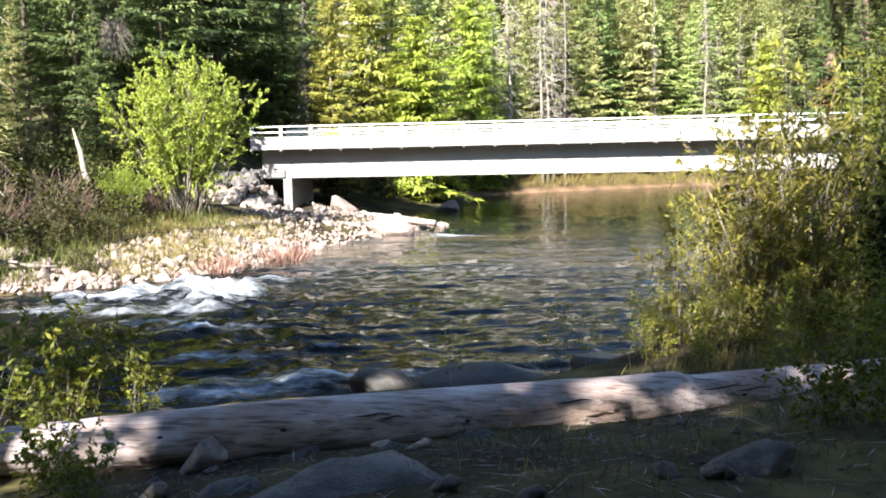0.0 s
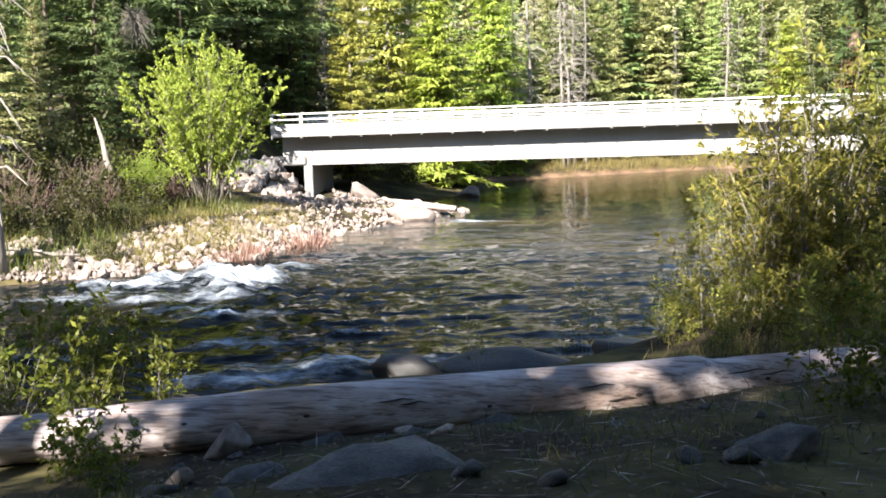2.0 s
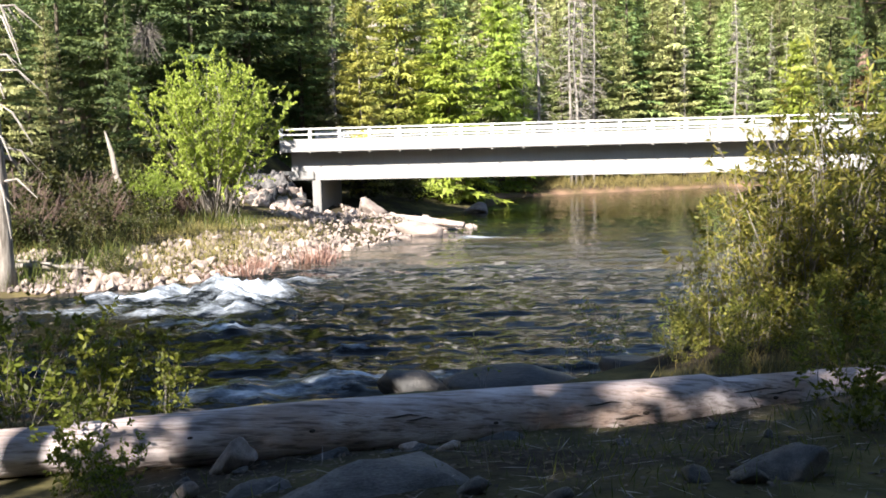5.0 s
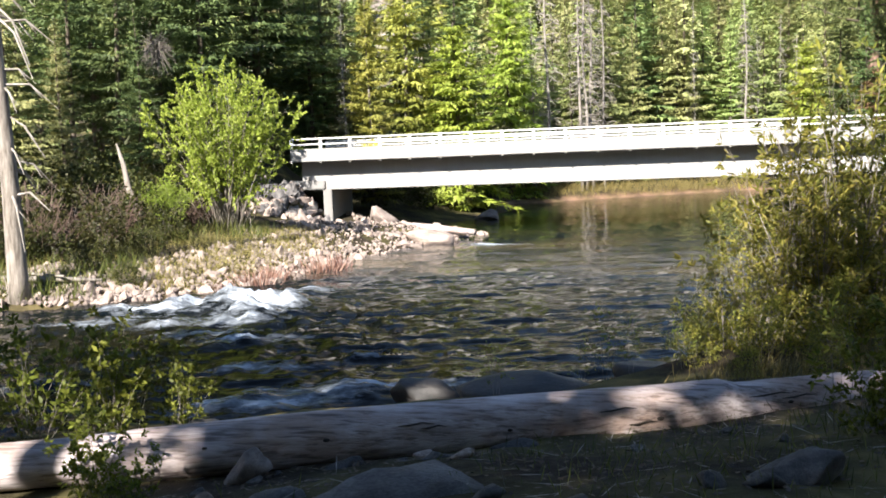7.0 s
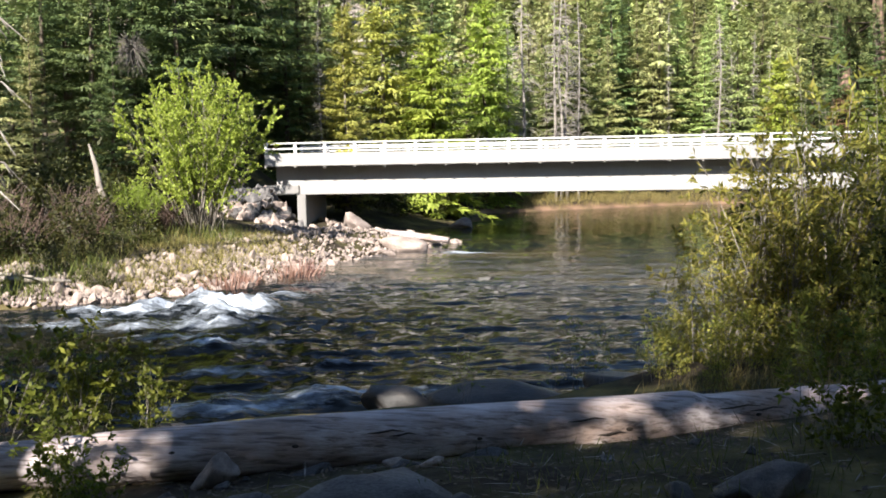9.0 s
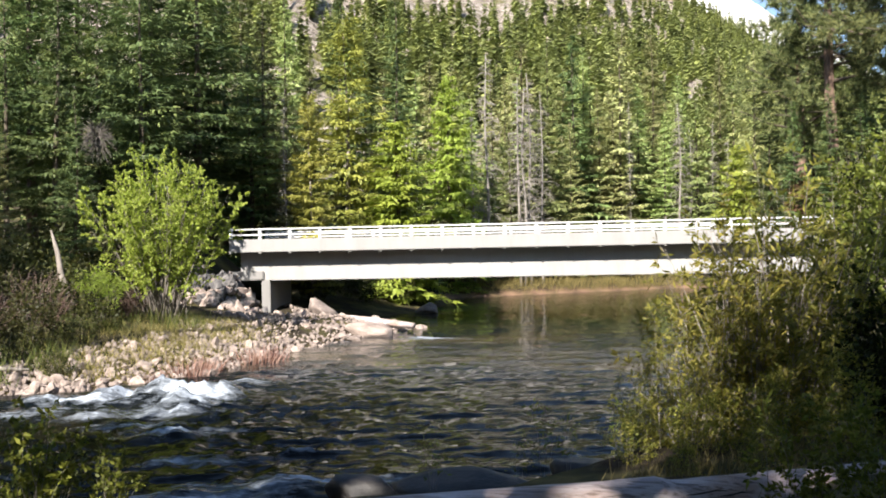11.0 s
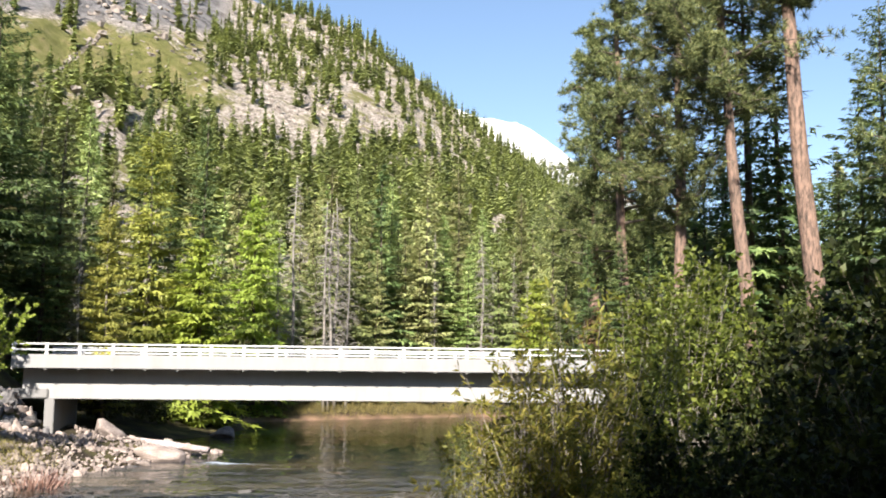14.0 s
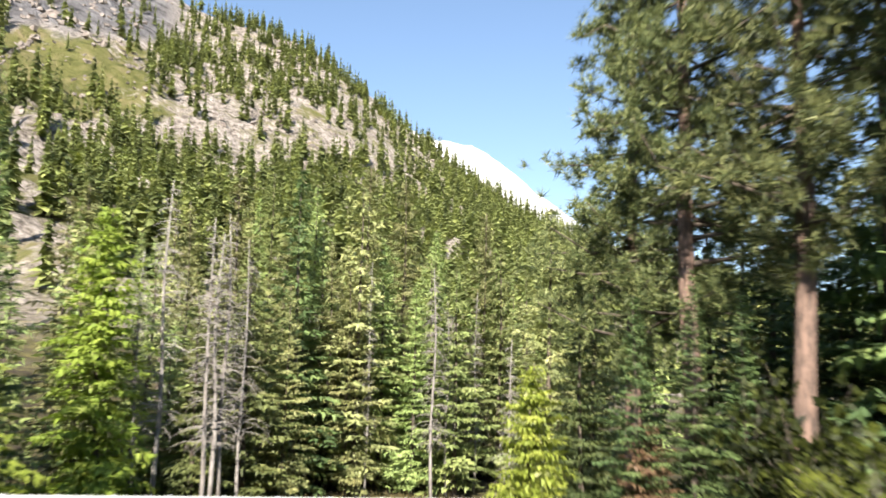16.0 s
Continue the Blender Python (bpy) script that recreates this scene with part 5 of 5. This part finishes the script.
# foreground bush on the left, half in front of the log
fore = wand_bush("cottonwood_shrub", 54, 1.9, 0.85, 0.085, COTTONWOOD, 14, 8, 10, PALEBARK, 0.006, 0.5, 0.2)
for xx, yy, h, turn in ((-4.3, 11.3, 1.9, 0), (-5.1, 11.0, 2.0, 80), (-3.7, 11.8, 1.4, 20), (-4.8, 12.0, 1.7, 300), (-2.9, 7.9, 0.9, 150), (-3.4, 8.4, 1.3, 210), (3.2, 8.3, 1.35, 200), (3.9, 8.6, 1.7, 30), (3.6, 7.6, 1.2, 110)):
    place(fore, xx, yy, h, turn, "thin leafy shrub beside the log", "bush", "bank shrubs")
sunny = wand_bush("cottonwood_bush", 58, 5.0, 1.9, 0.17, SUNBUSH, 44, 11, 12, PALEBARK, 0.007, 0.55, 0.25, 1.1, 0.4)
for xx, yy, h, turn in ((17.2, 35.0, 6.6, 0), (20.4, 40.0, 8.2, 200), (18.4, 41.5, 7.0, 90)):
    place(sunny, xx, yy, h, turn, "sunlit bright green cottonwood bush near the bridge", "bush", "cottonwood bushes")
sapling = broadleaf("willow_sapling", 55, 1.2, 0.28, 0.08, COTTONWOOD, 90, 3, PALEBARK, 8, 0.3, 5, 1.4, 0.005, 0.34)
for xx, yy, h in ((0.1, 14.6, 1.0), (1.75, 14.9, 1.3), (2.15, 15.0, 1.0), (2.9, 14.8, 1.1), (1.4, 14.5, 0.8), (2.95, 8.5, 1.3)):
    place(sapling, xx, yy, h, None, "thin willow shoot at the water's edge", "plant", "willow shoots")

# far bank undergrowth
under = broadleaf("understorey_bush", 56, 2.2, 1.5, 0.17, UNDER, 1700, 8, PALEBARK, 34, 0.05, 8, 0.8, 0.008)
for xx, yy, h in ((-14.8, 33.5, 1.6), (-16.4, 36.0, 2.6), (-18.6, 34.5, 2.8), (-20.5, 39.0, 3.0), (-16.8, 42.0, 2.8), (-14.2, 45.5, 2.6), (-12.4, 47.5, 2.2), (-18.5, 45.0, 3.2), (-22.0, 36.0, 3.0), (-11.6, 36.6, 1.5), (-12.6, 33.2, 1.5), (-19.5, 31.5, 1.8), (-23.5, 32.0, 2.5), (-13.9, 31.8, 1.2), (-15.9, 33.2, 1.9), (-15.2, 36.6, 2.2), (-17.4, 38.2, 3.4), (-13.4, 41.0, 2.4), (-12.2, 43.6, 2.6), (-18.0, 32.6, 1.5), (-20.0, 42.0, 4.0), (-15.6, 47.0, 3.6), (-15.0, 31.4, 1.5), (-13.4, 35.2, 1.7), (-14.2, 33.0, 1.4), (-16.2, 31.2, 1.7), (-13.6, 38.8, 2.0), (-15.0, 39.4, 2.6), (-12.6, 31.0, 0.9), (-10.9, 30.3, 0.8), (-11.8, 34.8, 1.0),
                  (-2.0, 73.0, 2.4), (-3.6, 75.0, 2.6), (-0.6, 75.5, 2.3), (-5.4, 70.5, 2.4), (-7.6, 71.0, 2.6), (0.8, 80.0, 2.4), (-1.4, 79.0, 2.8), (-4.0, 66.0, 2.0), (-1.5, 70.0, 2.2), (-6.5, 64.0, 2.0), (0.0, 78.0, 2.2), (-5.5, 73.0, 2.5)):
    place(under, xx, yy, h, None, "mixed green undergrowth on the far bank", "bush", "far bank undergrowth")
tangle = new("dead_twig_bush")
rnd = random.Random(12)
lines = []
for i in range(150):
    a, h = rnd.uniform(0, 6.283), rnd.uniform(0.6, 2.0)
    p = Vector((rnd.uniform(-0.5, 0.5), rnd.uniform(-0.5, 0.5), 0))
    e = p + Vector((math.cos(a) * rnd.uniform(0.3, 1.5), math.sin(a) * rnd.uniform(0.3, 1.5), h))
    m = p.lerp(e, 0.5) + Vector((rnd.uniform(-0.2, 0.2), rnd.uniform(-0.2, 0.2), 0.2))
    lines.append(([p, m, e], [0.022, 0.015, 0.005], 4))
part("twig_tangle", mesh_of("twig_tangle", *tubes(lines), BROWNTWIG), None, tangle)
tangle["high"] = 2.0
for xx, yy, h in ((-14.3, 32.4, 1.8), (-13.2, 35.6, 1.7), (-15.8, 33.6, 2.4), (-16.3, 38.2, 2.4), (-14.6, 40.6, 2.0), (-13.6, 37.6, 1.4), (-17.6, 40.5, 2.6), (-19.5, 37.0, 2.6), (-15.3, 34.6, 1.8), (-13.2, 39.4, 1.6), (-17.2, 35.2, 2.6), (-14.4, 37.2, 2.2), (-12.0, 41.6, 1.5)):
    place(tangle, xx, yy, h, None, "bare brown twig bush on the far bank", "bush", "bare twig bushes")
reds = new("red_twig_clump")
rng = np.random.default_rng(6)
n = 130
p = np.stack([rng.normal(0, 0.4, n), rng.normal(0, 0.3, n), np.zeros(n)], 1)
d = np.stack([p[:, 0] * 0.8, p[:, 1] * 0.8, np.ones(n)], 1) + rng.normal(0, 0.2, (n, 3))
part("twig_tuft", mesh_of("twig_tuft", *blades(p, d, rng.uniform(0.4, 1.0, n), np.full(n, 0.035), rng), REDTWIG), None, reds)
reds["high"] = 0.9
for xx, yy, h in ((-7.5, 32.4, 0.8), (-7.2, 33.6, 0.7), (-5.9, 36.0, 0.9), (-5.6, 37.4, 0.8), (-8.2, 31.2, 0.5)):
    place(reds, xx, yy, h, None, "clump of reddish twigs at the water's edge", "plant", "red twig clumps")


def grass_field(name, label, mat, spots, count, high, seed):
    """Blades of grass scattered round spots (x, y, spread)."""
    rng = np.random.default_rng(seed)
    P = []
    for x, y, s in spots:
        P.append(np.stack([x + rng.normal(0, s, count), y + rng.normal(0, s, count)], 1))
    P = np.concatenate(P)
    P = P[shore(P[:, 0], P[:, 1]) > 0.35]
    z = ground_z(P[:, 0], P[:, 1]) - 0.02
    p = np.column_stack([P, z])
    d = np.column_stack([rng.normal(0, 0.4, (len(p), 2)), np.ones(len(p))])
    L = high * rng.uniform(0.4, 1.2, len(p))
    v, f = blades(p, d, L, np.full(len(p), 0.03 * max(high, 0.3)), rng)
    tagged(new(name, mesh_of(name, v, f, mat)), label, "grass", kind="stuff")


grass_field("bank_grass", "tall yellow-green grass on the far bank", GRASS, [(-12.8, 29.4, 0.7), (-14.4, 29.4, 0.9), (-11.6, 31.2, 0.7), (-11.7, 37.2, 0.6), (-13.0, 34.0, 0.9), (-16, 32, 1.2), (-20, 33, 1.5), (-9.9, 40.5, 0.8)], 380, 0.75, 2)
grass_field("dry_bank_grass", "dry tan grass on the far bank", TAN, [(-8.8, 33.6, 0.7), (-8.4, 36.4, 0.8), (-8.0, 39.5, 0.9), (-8.2, 42.0, 1.0), (-10.6, 33.2, 1.2), (-9.8, 36.4, 1.1), (-11.6, 39.5, 1.5), (-8.8, 43, 1.2), (-14, 31, 1.5), (-17, 30.5, 1.5), (-13, 36, 1.5), (-10.2, 31.0, 0.8)], 900, 0.4, 3)
grass_field("beach_grass", "yellow grass along the far beach", TAN, [(4 + 2.4 * k, 92.5 + 0.9 * k + 0.02 * k * k, 1.6) for k in range(10)], 600, 0.9, 4)
grass_field("near_grass", "sparse shaded grass on the near bank", GRASS, [(2.2, 7.4, 0.7), (3.4, 8.6, 0.9), (0.8, 8.2, 0.6), (1.2, 6.6, 0.8), (4.6, 9.4, 0.9), (-2.6, 6.8, 0.6), (5.6, 11.4, 1.0), (3.2, 11.8, 0.8)], 150, 0.2, 5)
grass_field("willow_grass", "tan grass under the willow bushes", TAN, [(7.2, 17.6, 0.8), (8.0, 18.8, 0.9), (8.6, 20.5, 0.9), (6.2, 15.2, 0.7), (4.6, 13.4, 0.6), (5.6, 13.0, 0.6), (3.6, 12.9, 0.5)], 300, 0.36, 7)


def litter(name, label, mat, count, seed, x0, x1, y0, y1, long, wide, category):
    """Fallen leaves and twigs lying about on the near bank."""
    rng = np.random.default_rng(seed)
    x, y = rng.uniform(x0, x1, count), rng.uniform(y0, y1, count)
    p = np.column_stack([x, y, ground_z(x, y) + 0.012])
    d = np.column_stack([rng.normal(size=(count, 2)), rng.normal(0, 0.12, count)])
    v, f = blades(p, d, rng.uniform(0.5, 1.3, count) * long, rng.uniform(0.6, 1.2, count) * wide, rng, np.column_stack([rng.normal(0, 0.25, (count, 2)), np.ones(count)]))
    tagged(new(name, mesh_of(name, v, f, mat)), label, category, kind="stuff")


litter("leaf_litter", "brown fallen leaves on the near bank", LITTER, 2600, 61, -3.5, 5.5, 5.6, 10.5, 0.07, 0.04, "leaves")
litter("twig_litter", "grey fallen twigs on the near bank", GREYTWIG, 420, 62, -3.5, 5.5, 5.6, 10.5, 0.34, 0.012, "twigs")
rnd = random.Random(44)
for k in range(26):
    s = rnd.uniform(0.05, 0.14)
    boulder(70 + k, rnd.uniform(-2.6, 4.6), rnd.uniform(6.3, 9.0), (s * rnd.uniform(0.9, 1.6), s, s * 0.7), (GREYROCK, WETROCK, RIPRAP)[k % 9 // 4], "small half-buried stone on the near bank", 0.4, rnd.uniform(0, 360), 2)

# single trunks on the far bank
def old_trunk():
    tree = new("leaning_dead_trunk")
    x, y = -12.97, 38.44
    z = ground_at(x, y)
    v, f = tube([(0, 0, -0.3), (-0.22, 0, 0.8), (-0.48, 0, 1.5), (-0.62, 0.1, 2.2), (-0.85, 0.2, 2.9)], [0.14, 0.12, 0.1, 0.08, 0.03], 9)
    part("trunk", mesh_of("trunk", v, f, PALEBARK, True), None, tree)
    tree.matrix_basis = pose(x, y, z) @ Matrix.Scale(1.2, 4)
    tagged(tree, "pale leaning trunk on the far bank", "tree")


old_trunk()


def bank_snag():
    """Big pale trunk at the water with drooping dead branches."""
    rng = random.Random(21)
    tree = new("old_bank_tree")
    x, y = -13.5, 28.6
    z = ground_at(x, y)
    v, f = tube([(0, 0, -0.4), (0.02, 0, 0.6), (0.0, 0, 3.0), (-0.15, 0, 7.0), (-0.3, 0.1, 16.0)], [0.4, 0.29, 0.25, 0.2, 0.1], 12)
    part("trunk", mesh_of("trunk", v, f, PALEBARK, True), None, tree)
    for i in range(16):
        h = rng.uniform(3.0, 9.5)
        a = rng.uniform(-1.2, 1.4)
        r = rng.uniform(0.7, 1.7)
        b, t = Vector((0, 0, h)), Vector((math.cos(a) * r, math.sin(a) * r, h - r * rng.uniform(0.3, 1.2)))
        q = b.lerp(t, 0.5) + Vector((0, 0, 0.25 * r))
        part("dead_branch", mesh_of("dead_branch", *tubes([([b, q, t], [0.05, 0.035, 0.01], 5), ([q, q + Vector((0.3, rng.uniform(-0.3, 0.3), -0.4))], [0.02, 0.005], 4)]), SNAG), None, tree)
    tree.matrix_basis = pose(x, y, z)
    tagged(tree, "pale-barked tree at the water with drooping dead branches", "tree")


bank_snag()


def witches_broom():
    rng = random.Random(31)
    lines = []
    for i in range(260):
        a, b = rng.uniform(0, 6.283), rng.uniform(-1.2, 1.2)
        d = Vector((math.cos(a) * math.cos(b), math.sin(a) * math.cos(b), math.sin(b)))
        p = d * rng.uniform(0.1, 0.5)
        lines.append(([p, d * 0.75 + Vector((rng.uniform(-0.2, 0.2), rng.uniform(-0.2, 0.2), rng.uniform(-0.6, 0.05)))], [0.014, 0.005], 3))
    ob = new("dead_twig_ball", mesh_of("dead_twig_ball", *tubes(lines), GREYBARK))
    x, y = polar(47, -17.5)
    ob.matrix_basis = pose(x, y, EYE + 47 * math.tan(radians(6.8))) @ Matrix.Diagonal((1.0, 1.0, 1.15, 1))
    tagged(ob, "grey ball of dead twigs hanging in a fir", "twigs")


witches_broom()
# dense trees behind the camera, whose shade lies on the near bank
def behind(s, back):
    """A place s metres along the row of trees behind the viewpoint and back metres away from it."""
    x, y = -9 + 0.85 * s - 0.53 * back, -17 - 0.53 * s - 0.85 * back
    c, w = math.cos(radians(8)), math.sin(radians(8))
    return 1 + x * c - y * w, 10 + x * w + y * c


rnd = random.Random(4)
for k in range(22):
    s = -16 + k * 2.0
    back = rnd.uniform(0, 7)
    place(BACK[k % 2], *behind(s, back), (rnd.uniform(8.5, 9.5) if -6.4 < s < -4.3 else 15.5 if -4.3 < s < -3 else 17.2 if -1 < s < 1 else rnd.uniform(16, 18)) + 0.65 * back + (9 if k % 2 == 0 and s > 2.5 else 14) * min(1, max(0, s + 0.2) / 3), label="tall fir standing behind the viewpoint", group="firs behind the viewpoint", wide=1.05)
place(BACK[1], *behind(-2.9, 0), 17.5, label="tall fir standing behind the viewpoint", group="firs behind the viewpoint", wide=1.2)
for k, s in enumerate((-27.5, -30.5, -33.5, -37, -41)):
    place(BACK[k % 2], *behind(s, 0), 27 + k % 2 * 2, label="tall fir on the near bank upstream", group="firs behind the viewpoint", wide=1.2)
# the canopy over and beside the viewpoint
for k, (xx, yy, h) in enumerate(((-6.6, -4.0, 15.5), (-3.5, -5.5, 15.2), (11, -3, 28), (14, 3, 27), (17, 8, 26), (8, -9, 30), (19, -4, 28), (1, -9, 24), (-14, 1, 15), (22, 12, 25))):
    place(CANOPY, xx, yy, h, label="tall spreading fir standing over the viewpoint", group="firs over the viewpoint")
for xx, yy, h in ((-9.2, -3.0, 24), (-13.4, -2.0, 24)):
    place(HIGH, xx, yy, h, label="tall fir with a bare lower trunk over the viewpoint", group="firs over the viewpoint")
